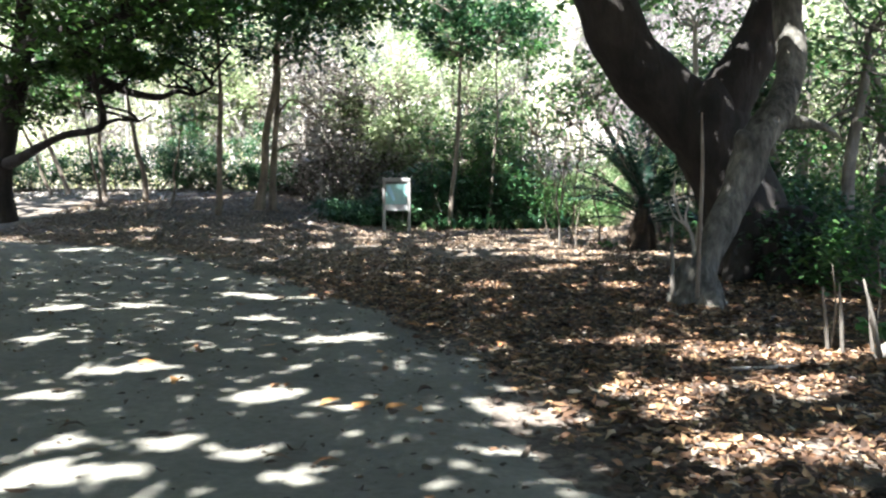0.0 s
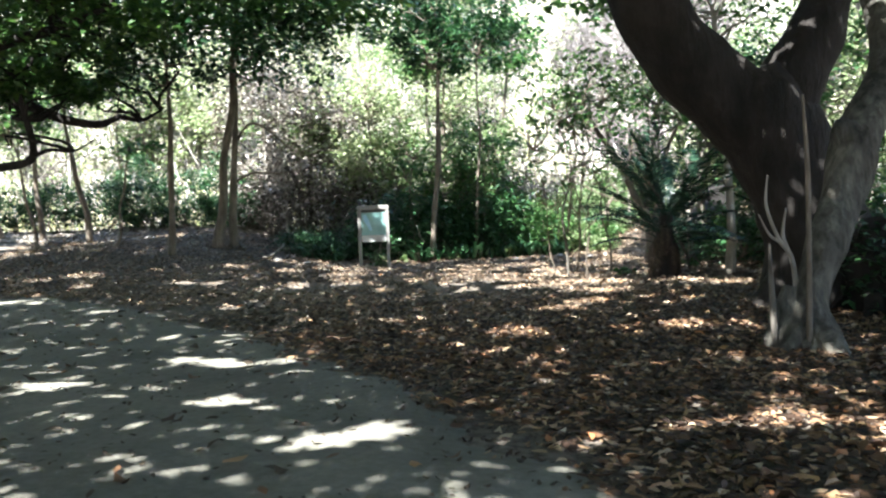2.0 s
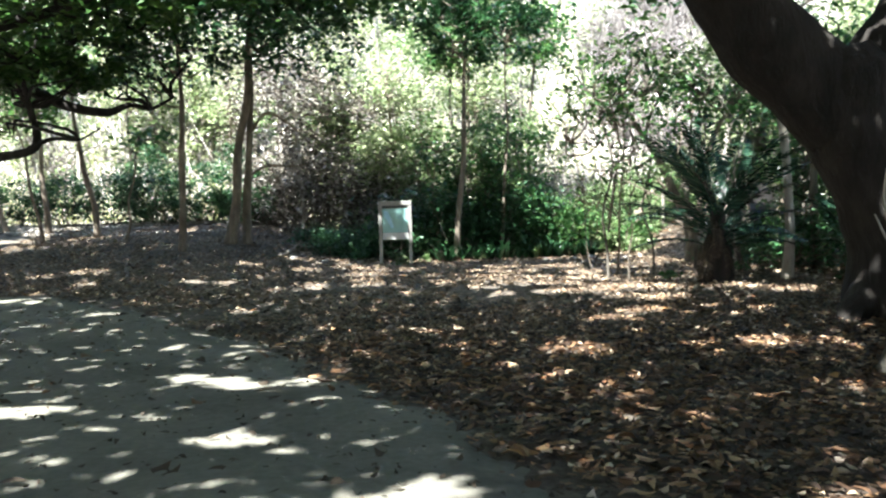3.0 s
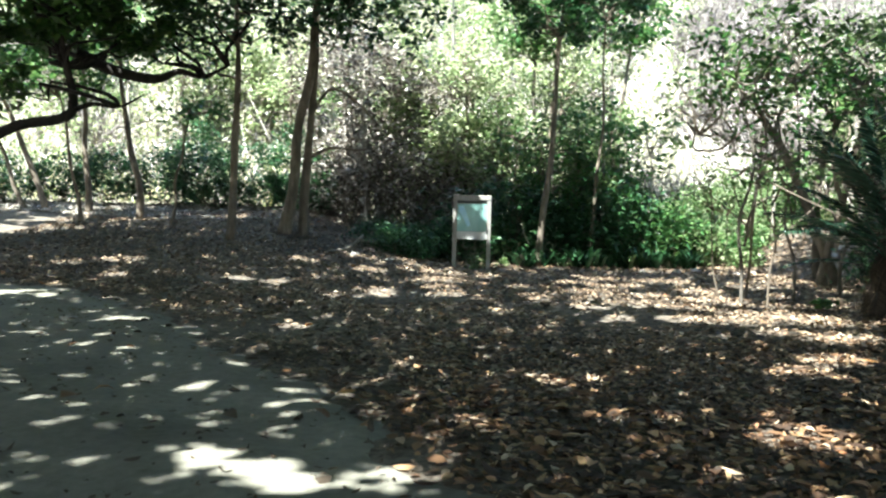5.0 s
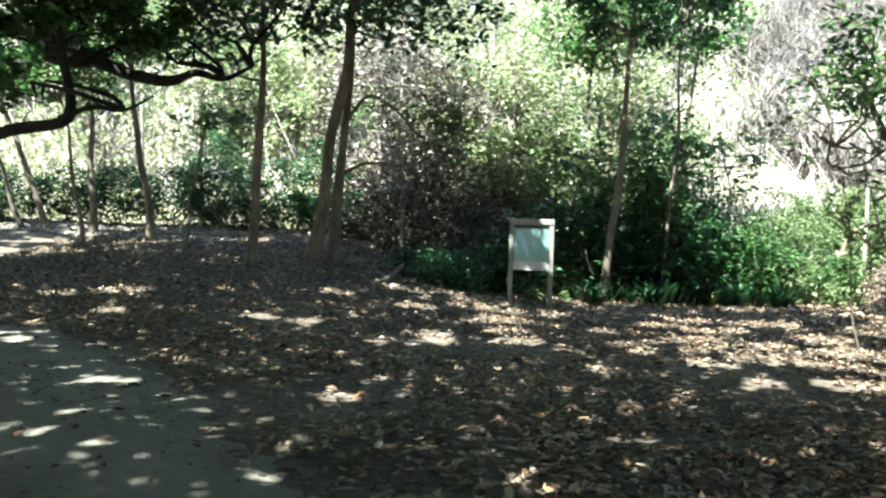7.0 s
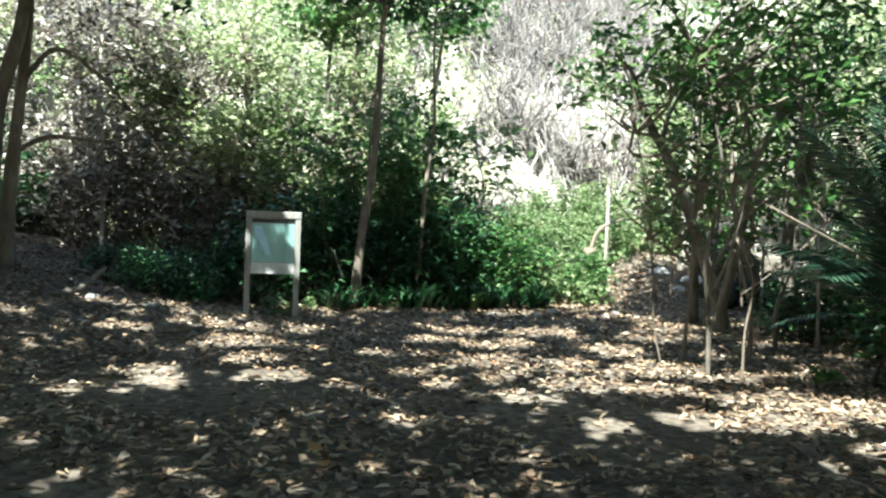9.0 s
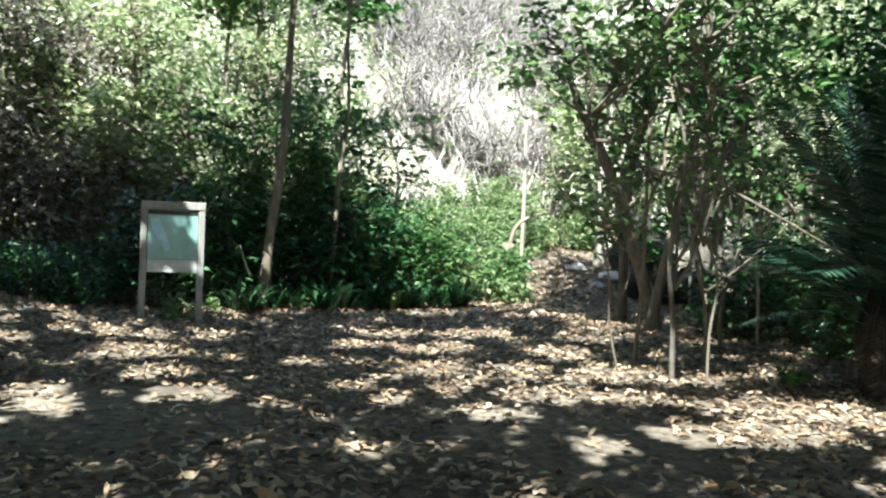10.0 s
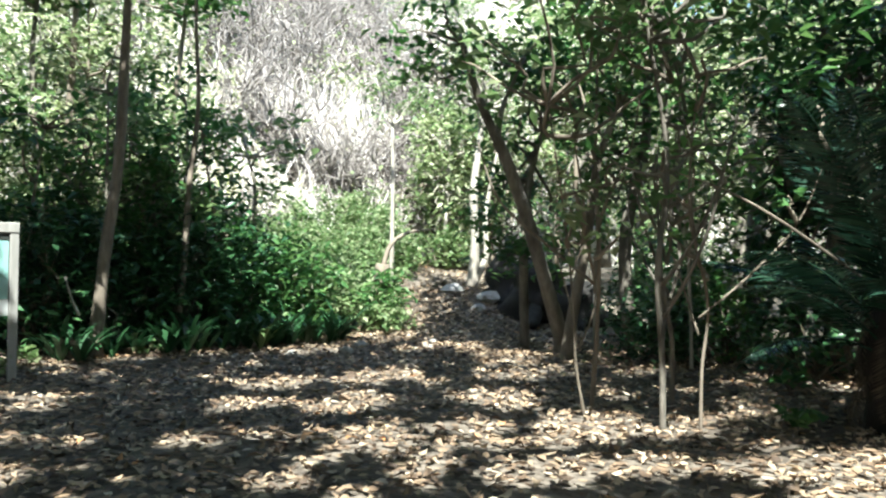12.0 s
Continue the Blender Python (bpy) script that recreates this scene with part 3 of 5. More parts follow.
CANOPY = canopy_share()
z0 = gz(4.75, 13.7)
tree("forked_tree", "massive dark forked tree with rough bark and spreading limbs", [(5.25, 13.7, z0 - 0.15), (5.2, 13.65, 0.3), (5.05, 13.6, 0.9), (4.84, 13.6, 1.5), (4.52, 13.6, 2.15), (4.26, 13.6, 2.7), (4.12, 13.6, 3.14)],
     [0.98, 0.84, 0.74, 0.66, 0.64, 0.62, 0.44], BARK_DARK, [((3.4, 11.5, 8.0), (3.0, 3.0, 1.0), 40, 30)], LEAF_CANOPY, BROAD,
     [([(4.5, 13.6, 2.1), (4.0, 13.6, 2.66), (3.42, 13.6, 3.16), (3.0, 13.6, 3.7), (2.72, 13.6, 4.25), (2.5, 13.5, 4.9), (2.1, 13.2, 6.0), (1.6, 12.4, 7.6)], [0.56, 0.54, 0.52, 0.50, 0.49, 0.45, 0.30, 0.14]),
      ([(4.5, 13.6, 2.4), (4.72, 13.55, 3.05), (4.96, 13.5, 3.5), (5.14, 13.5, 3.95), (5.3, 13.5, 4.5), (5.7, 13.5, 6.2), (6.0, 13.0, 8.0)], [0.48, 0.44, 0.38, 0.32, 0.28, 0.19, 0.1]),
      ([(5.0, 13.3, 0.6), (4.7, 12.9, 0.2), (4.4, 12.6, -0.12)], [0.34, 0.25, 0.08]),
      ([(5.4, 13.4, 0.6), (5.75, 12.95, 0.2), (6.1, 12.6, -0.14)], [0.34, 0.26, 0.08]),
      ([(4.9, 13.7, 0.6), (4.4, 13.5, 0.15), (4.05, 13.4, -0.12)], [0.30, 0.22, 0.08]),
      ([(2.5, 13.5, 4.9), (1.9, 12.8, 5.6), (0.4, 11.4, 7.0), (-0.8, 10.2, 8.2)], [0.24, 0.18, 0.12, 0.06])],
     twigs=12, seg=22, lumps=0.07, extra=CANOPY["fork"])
tree("leaning_tree", "pale grey leaning tree with a swollen foot in leaf litter", [(3.22, 10.4, -0.14), (3.27, 10.45, 0.12), (3.38, 10.55, 0.42), (3.66, 10.7, 0.96), (3.95, 10.9, 1.5), (4.22, 11.1, 2.05), (4.66, 11.4, 2.6), (4.93, 11.75, 3.28), (4.99, 12.1, 4.15), (5.0, 12.1, 5.6), (5.3, 11.4, 7.2)],
     [0.32, 0.25, 0.195, 0.19, 0.205, 0.245, 0.22, 0.185, 0.20, 0.16, 0.09], BARK_LEAN, [((4.6, 9.6, 7.8), (2.5, 2.5, 0.9), 30, 30)], LEAF_CANOPY, BROAD,
     [([(4.6, 11.4, 2.35), (5.0, 11.45, 2.36), (5.3, 11.4, 2.28), (5.52, 11.35, 2.1)], [0.12, 0.075, 0.05, 0.015]),
      ([(4.14, 11.0, 1.85), (4.05, 11.05, 2.08), (4.02, 11.1, 2.22)], [0.20, 0.17, 0.07]),
      ([(3.32, 10.42, 0.24), (3.1, 10.3, 0.06), (2.88, 10.2, -0.1)], [0.16, 0.11, 0.04]),
      ([(3.4, 10.5, 0.3), (3.52, 10.38, 0.08), (3.62, 10.28, -0.1)], [0.14, 0.09, 0.04]),
      ([(3.32, 10.4, 0.22), (3.38, 10.1, 0.05), (3.42, 9.85, -0.1)], [0.15, 0.10, 0.04])],
     twigs=10, seg=20, lumps=0.15, extra=CANOPY["pale"])


def stump_block(name, label, x, y, r, h, bark, lean=(0, 0)):
    """A gnarled stump with a ragged top."""
    z = gz(x, y)
    root = thing(name, label, "stump", at=(x, y, z))
    v, f = tube([(0, 0, -0.1), (lean[0] * 0.3, lean[1] * 0.3, h * 0.35), (lean[0] * 0.7, lean[1] * 0.7, h * 0.75), (lean[0], lean[1], h)], [r * 1.25, r, r * 0.85, r * 0.45], 14, 5, 0.22)
    attach("trunk", raw_mesh("trunk", v, f), bark, root)
    for q in range(4):
        a = q * 1.7 + 0.5
        p = [(math.cos(a) * r * 0.7, math.sin(a) * r * 0.7, h * 0.15), (math.cos(a) * r * 1.4, math.sin(a) * r * 1.4, 0.04), (math.cos(a) * r * 2.1, math.sin(a) * r * 2.1, -0.08)]
        v, f = tube(p, [r * 0.35, r * 0.25, r * 0.12], 7, 4, 0.15)
        attach("root", raw_mesh("root", v, f), bark, root)
    return root


# the first, black one stands in for the forked tree's shaded foot
stump_block("shade_stump", "broad stump shape, coloured black for the deep shade behind the leaning tree", 5.55, 12.75, 0.5, 1.15, BARK_SHADE, (0.0, 0.25))
stump_block("old_stump", "small gnarled grey stump at the foot of the leaning tree", 3.05, 10.5, 0.13, 0.62, BARK_LEAN, (0.12, 0))

zb = gz(-12.9, 24)
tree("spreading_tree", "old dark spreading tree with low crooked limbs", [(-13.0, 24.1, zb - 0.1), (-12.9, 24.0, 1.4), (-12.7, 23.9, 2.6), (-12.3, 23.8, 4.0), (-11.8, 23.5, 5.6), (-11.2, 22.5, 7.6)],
     [0.5, 0.36, 0.33, 0.32, 0.26, 0.14], BARK_DARK,
     [((-10.6, 22.3, 6.6), (4.0, 3.2, 1.7), 120, 26), ((-8.4, 23.4, 6.3), (2.4, 2.0, 1.2), 50, 26), ((-11.6, 23.0, 4.0), (1.7, 1.2, 0.9), 22, 36), ((-9.4, 23.6, 4.9), (1.7, 1.0, 0.5), 30, 40)], LEAF_CANOPY, (0.25, 0.15),
     [([(-12.8, 24.0, 2.0), (-11.9, 23.3, 2.2), (-11.2, 23, 2.5), (-10.5, 23, 2.82), (-9.55, 23, 3.0), (-9.42, 23, 3.4), (-9.55, 23, 4.0), (-9.7, 22.9, 5.0)], [0.2, 0.15, 0.12, 0.11, 0.10, 0.085, 0.075, 0.05]),
      ([(-12.3, 23.8, 4.2), (-11.9, 24.6, 4.9), (-11.4, 25, 4.95), (-10.5, 25, 4.7), (-9.5, 25, 4.25), (-8.55, 25, 4.08), (-8.0, 25, 4.25), (-7.45, 25, 4.15), (-6.9, 25, 4.4)], [0.24, 0.2, 0.17, 0.15, 0.13, 0.1, 0.075, 0.055, 0.03]),
      ([(-11.9, 23.6, 5.2), (-10.8, 22.6, 5.5), (-9.6, 22.0, 5.6), (-8.4, 22.0, 5.9), (-7.2, 22.2, 6.4)], [0.22, 0.18, 0.15, 0.1, 0.05]),
      ([(-10.4, 25, 4.7), (-10.0, 24.8, 5.3), (-9.2, 24.6, 5.7), (-8.5, 24.4, 6.2)], [0.09, 0.075, 0.06, 0.03]),
      ([(-9.6, 23, 3.05), (-9.0, 22.9, 3.25), (-8.4, 22.8, 3.2), (-7.9, 22.8, 3.45)], [0.06, 0.045, 0.03, 0.015])],
     twigs=18, seg=14, lumps=0.08, extra=CANOPY["bank"])
for nm, (x, y), key in (("shade_tree", (-6.8, -4.5), "south_west"), ("shade_tree", (4.6, -6.0), "south_east"), ("shade_tree", (11.5, 16.0), "east")):
    z = gz(x, y)
    tree(nm, "tall shade tree with a broad green crown", [(x, y, z - 0.1), (x + 0.1, y, 2.5), (x - 0.1, y + 0.3, 5.0), (x, y + 0.6, 8.0)], [0.4, 0.3, 0.25, 0.12], BARK_DARK,
         [((x, y, 8.4), (2.4, 2.4, 1.0), 24, 30)], LEAF_CANOPY, BROAD, group="shade trees", twigs=14, extra=CANOPY[key])

# ---- slender trees on the bank and behind the board ----
def slender(x, y, r, height, lean, crowns, bark=BARK_THIN, leaf_mat=LEAF_DARK, leaf=(0.23, 0.135), label="", limbs=(), twigs=10):
    z = gz(x, y)
    n = 6
    pts = [(x + lean[0] * q + rng.normal(0, 0.045), y + lean[1] * q, z - 0.08 + height * q) for q in np.linspace(0, 1, n)]
    pts[0] = (x, y, z - 0.08)
    rad = [r * 1.1] + [r * 0.92 * (1 - 0.6 * q) for q in np.linspace(0.15, 1, n - 1)]
    return tree("slender_tree", label, pts, rad, bark, crowns, leaf_mat, leaf, limbs, "slender trees", twigs, 9, 0.13)


slender(-5.98, 26.7, 0.16, 6.6, (0.85, 0), [((-5.6, 26.5, 6.9), (2.3, 2.0, 1.5), 66, 28)], label="slender grey-brown tree leaning beside its twin")
slender(-5.55, 26.9, 0.13, 6.8, (0.35, 0.1), [((-3.9, 26.5, 6.5), (2.1, 1.8, 1.5), 60, 28)], label="slender dark tree with a bent side branch",
        limbs=[([(-5.35, 26.95, 3.7), (-4.9, 26.9, 4.2), (-4.3, 26.9, 3.9), (-3.7, 26.8, 3.3)], [0.05, 0.045, 0.035, 0.015]),
               ([(-5.45, 26.95, 2.5), (-4.9, 26.8, 2.75), (-4.2, 26.8, 2.72), (-3.6, 26.8, 2.8)], [0.05, 0.04, 0.025, 0.012])])
slender(-6.92, 25.4, 0.11, 5.8, (0.15, 0), [((-7.2, 25.2, 5.6), (1.7, 1.6, 1.1), 44, 26)], label="thin dark tree with short broken twigs")
slender(-10.25, 28.4, 0.11, 4.6, (-0.55, 0), [((-10.8, 28.2, 6.0), (1.8, 1.6, 1.2), 40, 32)], label="thin crooked tree on the pale bank", leaf_mat=LEAF_MID)
slender(-11.95, 29.1, 0.10, 4.4, (-0.2, 0), [((-12.3, 29, 5.8), (1.8, 1.6, 1.2), 36, 32)], label="thin upright tree on the pale bank", leaf_mat=LEAF_MID)
slender(-11.4, 27.5, 0.06, 3.4, (-0.6, 0), [((-12.2, 27.4, 4.6), (1.3, 1.2, 0.8), 22, 28)], label="thin sapling on the pale bank", leaf_mat=LEAF_MID)
slender(-13.4, 29.6, 0.10, 4.2, (-1.5, 0), [((-15, 29.5, 5.4), (1.6, 1.5, 1.1), 30, 30)], label="thin tree slanting over the bank", leaf_mat=LEAF_MID)
slender(-13.9, 29.4, 0.07, 3.8, (-1.6, 0.2), [((-15.6, 29.6, 4.8), (1.3, 1.3, 0.8), 22, 30)], label="thin bare slanting stem on the bank", leaf_mat=LEAF_MID)
slender(-9.0, 27.2, 0.05, 3.0, (0.5, 0), [((-8.4, 27.2, 3.7), (1.1, 0.8, 0.35), 8, 13)], label="thin forked sapling on the bank", leaf_mat=LEAF_MID)
slender(0.24, 26.9, 0.10, 6.8, (0.45, 0.0), [((0.5, 27.0, 6.2), (1.4, 1.2, 0.7), 26, 24), ((1.7, 27.3, 7.4), (1.9, 1.7, 1.1), 42, 28), ((-0.6, 26.9, 7.5), (1.7, 1.5, 1.0), 36, 28)], label="slender pale-barked tree in front of the hedge", leaf_mat=LEAF_DARK)
slender(1.55, 27.6, 0.055, 6.2, (0.3, 0.1), [((1.9, 27.7, 6.2), (0.9, 0.9, 1.1), 16, 22), ((2.5, 27.9, 7.0), (1.0, 0.9, 0.6), 12, 22)], label="thin dark tree rising from the hedge", leaf_mat=LEAF_DARK)
slender(0.75, 31.6, 0.12, 6.6, (0.35, 0.2), [((0.9, 31.8, 7.2), (1.4, 1.2, 1.2), 34, 30)], label="slender grey tree behind the hedge", leaf_mat=LEAF_MID)
slender(0.5, 32.3, 0.11, 6.4, (0.0, 0.1), [((0.2, 32.4, 7.0), (1.3, 1.2, 1.1), 30, 30)], label="slender pale tree behind the hedge", bark=BARK_PALE, leaf_mat=LEAF_LIGHT)
slender(2.9, 32.4, 0.10, 6.8, (0.5, 0.3), [((3.3, 32.6, 7.4), (1.3, 1.2, 1.2), 34, 30)], label="slender tree rising from the thicket", leaf_mat=LEAF_MID)
slender(3.7, 28.9, 0.06, 3.4, (-0.4, 0.2), [((3.4, 29, 3.2), (0.9, 0.8, 0.9), 9, 16)], label="thin sunlit sapling in the thicket", bark=BARK_WHITE, leaf_mat=LEAF_LIGHT)

# saplings beside the trail
for x, y, r, h, lean, bark in ((2.85, 19.75, 0.055, 3.2, (0.05, 0.1), BARK_PALE), (3.3, 20.95, 0.05, 3.4, (0.3, 0.2), BARK_THIN), (3.22, 19.65, 0.03, 2.6, (-0.15, 0), BARK_THIN), (2.75, 20.5, 0.025, 2.4, (-0.3, 0.1), BARK_THIN),
                               (3.95, 20.5, 0.05, 3.4, (-0.1, 0.1), BARK_PALE), (5.18, 21.55, 0.06, 3.4, (0.25, 0), BARK_PALE), (6.2, 21.9, 0.05, 3.3, (-0.2, 0), BARK_WHITE)):
    zs = gz(x, y)
    side = []
    for w in range(3):
        k, d = rng.uniform(0.25, 0.6) * h, rng.normal(0, 0.35, 2)
        side.append(([(x + lean[0] * k / h, y + lean[1] * k / h, zs + k), (x + d[0] * 0.5, y + d[1] * 0.5, zs + k + 0.35), (x + d[0] * 1.1 + rng.normal(0, 0.1), y + d[1], zs + k + 0.8), (x + d[0] * 1.5, y + d[1] * 1.3, zs + k + 1.4)], [r * 0.34, r * 0.3, r * 0.24, r * 0.1]))
    tree("sapling", "thin sapling with broad green leaves beside the trail", [(x, y, gz(x, y) - 0.05), (x + lean[0] * 0.2 + rng.normal(0, 0.05), y, h * 0.18), (x + lean[0] * 0.4 + rng.normal(0, 0.08), y, h * 0.4), (x + lean[0] * 0.7 + rng.normal(0, 0.09), y + lean[1], h * 0.7), (x + lean[0] + rng.normal(0, 0.12), y + lean[1], h + 0.3)],
         [r * 0.58, r * 0.48, r * 0.44, r * 0.38, r * 0.22], bark, [((x + lean[0] + 0.1, y + lean[1], h + 0.75), (1.3, 1.1, 0.8), 17, 14), ((x + 0.1, y, h * 0.72), (0.7, 0.6, 0.6), 6, 9)], (LEAF_MID, LEAF_LIGHT)[int(x * 10) % 2], (0.165, 0.085), side, "saplings by the trail", 9, 7, 0.05)
x, y = 6.25, 24.2
tree("slanting_tree", "slanting pale trunk beside a dark hollow", [(x, y, gz(x, y) - 0.05), (6.14, y, 0.3), (5.77, y, 1.2), (5.42, y, 2.01), (5.02, y, 2.79), (4.54, y, 3.53), (4.2, y, 4.3)], [0.15, 0.12, 0.10, 0.095, 0.085, 0.06, 0.04], BARK_PALE,
     [((4.6, 24.4, 4.6), (1.5, 1.3, 0.8), 22, 18)], LEAF_MID, (0.19, 0.11), [([(4.86, y, 3.05), (4.95, y, 3.5), (5.25, y, 4.1)], [0.05, 0.04, 0.02])], twigs=12)
x, y = 5.72, 23.6
tree("bent_tree", "thin bent trunk that forks among the saplings", [(x, y, gz(x, y) - 0.05), (5.74, y, 0.34), (5.97, y, 1.29), (6.13, y, 2.02), (6.29, y, 2.85), (6.76, y, 3.73)], [0.12, 0.09, 0.075, 0.07, 0.06, 0.035], BARK_THIN,
     [((6.6, 23.8, 4.4), (1.5, 1.3, 0.8), 26, 18)], LEAF_MID, (0.19, 0.11), [([(6.05, y, 1.7), (5.85, y, 2.3), (5.8, y, 3.1)], [0.05, 0.04, 0.02])], twigs=12)
# three stump shapes added to fill the shaded hollow with black
stump_block("shade_stump", "added stump shape, coloured black for the shaded hollow under the trees", 8.9, 27.6, 0.62, 1.2, BARK_SHADE, (0.1, 0.1))
stump_block("shade_stump", "low added stump shape, coloured black for shade beside the hollow", 9.9, 27.3, 0.5, 0.8, BARK_SHADE, (-0.1, 0.1))
stump_block("shade_stump", "tall added stump shape, coloured black for shade at the back of the hollow", 9.4, 28.7, 0.6, 1.5, BARK_SHADE, (0.1, 0.0))
x, y = 8.95, 29.7
tree("white_tree", "white-barked sunlit tree with two stems on the slope", [(x, y, gz(x, y) - 0.1), (x + 0.05, y, gz(x, y) + 1.0), (x, y, gz(x, y) + 2.2), (x + 0.25, y, gz(x, y) + 4.0)], [0.15, 0.10, 0.09, 0.05], BARK_WHITE,
     [((9.4, 29.8, 6.0), (1.8, 1.5, 1.2), 24, 20)], LEAF_LIGHT, (0.16, 0.09),
     [([(x, y, gz(x, y)), (x + 0.3, y - 0.1, gz(x, y) + 0.7), (x + 0.35, y, gz(x, y) + 1.6), (x + 0.7, y, gz(x, y) + 3.2)], [0.10, 0.07, 0.06, 0.03])], twigs=12)
x, y = 7.1, 30.2
tree("pole_tree", "very thin white upright stem in the sun", [(x, y, gz(x, y) - 0.05), (x, y, 2.5), (x - 0.03, y, 4.2)], [0.05, 0.045, 0.03], BARK_WHITE, [((7.0, 30.3, 4.8), (0.8, 0.7, 0.5), 12, 24)], LEAF_LIGHT, (0.13, 0.07), twigs=6)
x, y = 5.85, 18.65
tree("white_trunk_tree", "thin pale trunk with a stub beside the palm", [(x, y, -0.1), (x + 0.06, y, 0.9), (x + 0.0, y, 2.2), (x - 0.12, y, 3.3), (x - 0.2, y, 5.0)], [0.12, 0.085, 0.075, 0.07, 0.05], BARK_WHITE,
     [((5.9, 18.8, 5.6), (1.5, 1.4, 0.9), 20, 20)], LEAF_MID, (0.17, 0.10), [([(x - 0.1, y, 3.1), (x - 0.25, y - 0.02, 3.2), (x - 0.36, y - 0.02, 3.24)], [0.045, 0.035, 0.02])], twigs=10)

# wood on the far side of the palm, leaf colours picked dark for shade, pale for sun
for x, y, r, h, cr in ((8.6, 21.3, 0.13, 4.6, 2.0), (10.2, 23.6, 0.16, 5.0, 2.2), (7.4, 23.9, 0.10, 4.4, 1.5), (11.6, 20.4, 0.15, 4.8, 2.2), (9.6, 18.2, 0.13, 4.6, 2.0), (12.4, 26.6, 0.18, 5.6, 2.4), (8.2, 16.4, 0.12, 4.6, 1.7), (13.6, 23.0, 0.18, 5.2, 2.4), (11.0, 28.2, 0.14, 5.2, 2.0), (14.5, 29.5, 0.16, 5.8, 2.4), (15.5, 19.0, 0.2, 8.4, 2.6), (16.5, 24.5, 0.22, 8.8, 2.8), (14.0, 15.0, 0.2, 8.0, 2.6), (17.5, 28.5, 0.22, 8.8, 2.8), (18.5, 20.5, 0.22, 9.0, 3.0), (19.0, 25.5, 0.22, 9.4, 3.0), (17.0, 33.0, 0.2, 8.4, 2.8), (12.2, 24.6, 0.16, 7.0, 2.4), (13.6, 22.0, 0.16, 7.4, 2.4), (7.4, 20.6, 0.08, 3.7, 1.2), (8.2, 21.7, 0.09, 3.8, 1.3), (6.2, 25.0, 0.07, 3.9, 1.2)):
    z = gz(x, y)
    tree("wood_tree", "thin woodland tree with a leafy green crown", [(x, y, z - 0.1), (x + rng.normal(0, 0.15), y, z + h * 0.4), (x + rng.normal(0, 0.25), y, z + h * 0.75), (x + rng.normal(0, 0.3), y, z + h)], [r * 1.2, r, r * 0.8, r * 0.5], BARK_PALE,
         [((x, y, z + h * 0.98), (cr, cr * 0.9, h * 0.3), int(((64 if x > 12 else 30) if x > 8.4 else (84 if 20 < y < 21 else 40)) * cr / 2), 20), ((x + 0.3, y + 0.4, z + h * 0.5), (cr * 0.8, cr * 0.7, h * 0.28), (30 if x > 12 else 14) if x > 8.4 else 24, 22)], (LEAF_MID, LEAF_LIGHT, LEAF_HILL)[int(x * 7 + y) % 3] if x > 8.4 else (LEAF_DARK if 20 < y < 21 else LEAF_MID), (0.20, 0.11), (), "woodland trees", 14, 8)
for x, y, s in ((6.9, 20.6, 0.9), (8.0, 19.3, 1.1), (7.2, 17.4, 1.0), (9.3, 20.0, 1.2), (7.6, 22.3, 0.9), (9.2, 24.6, 1.2), (6.6, 15.9, 0.9), (6.3, 13.6, 1.1), (5.5, 12.6, 0.7), (5.9, 11.4, 0.7), (7.6, 12.0, 1.2), (6.8, 9.6, 1.1), (10.8, 25.6, 1.3), (6.6, 22.6, 0.7), (12.2, 22.4, 1.4), (10.6, 17.0, 1.3)):
    bush("understorey_shrub", "dark green understorey shrub under the trees", x, y, (s, s * 0.9, s * 0.8), int(46 * s), 26, (0.15, 0.075), (LEAF_DARK, LEAF_MID)[int(x * 7) % 2], (BARK_THIN, BARK_PALE)[int(x * 5) % 2], "understorey shrubs", 16, spread=0.22)


# light leafy growth between the hedge and the hillside
MID = []
for q in range(4):
    h = (3.6, 4.6, 5.4, 3.0)[q]
    MID.append(tree("thicket_tree", "small leafy tree in the sunny thicket", [(0, 0, -0.1), (0.08, 0, h * 0.35), (-0.08, 0.05, h * 0.7), (0.05, 0, h)], [0.06, 0.05, 0.04, 0.02], (BARK_THIN, BARK_WHITE)[q % 2],
                    [((0, 0, h), (1.1, 1.0, 0.9), 28, 20), ((0.3, 0, h * 0.6), (1.0, 0.9, 0.9), 20, 18), ((-0.4, 0.2, h * 0.35), (0.7, 0.7, 0.6), 8, 16)], (LEAF_LIGHT, LEAF_DRY, LEAF_HILL, LEAF_HILL)[q], (0.20, 0.11), (), "thicket trees", 14, 6))
SPOTS = [(rng.uniform(-5.5, 3.4), rng.uniform(30.8, 35.5)) for q in range(17)] + [(-4.4, 30.0), (-3.2, 32.4), (-2.0, 31.0), (-0.8, 30.6), (-3.9, 31.8), (-1.3, 32.6), (0.5, 31.4), (-5.0, 32.6)] + [(rng.uniform(-18, -6), rng.uniform(34.5, 38)) for q in range(8)] + [(rng.uniform(9, 17), rng.uniform(30, 36)) for q in range(12)]
SPOTS = [p for p in SPOTS if not in_gap(*p)]
for q, (x, y) in enumerate(SPOTS):
    m = pose(x, y, gz(x, y), rng.normal(0, 3), rng.normal(0, 4), rng.uniform(0, 360))
    if q < 4:
        MID[q].matrix_basis = m
    else:
        copy_thing(MID[q % 4], m)


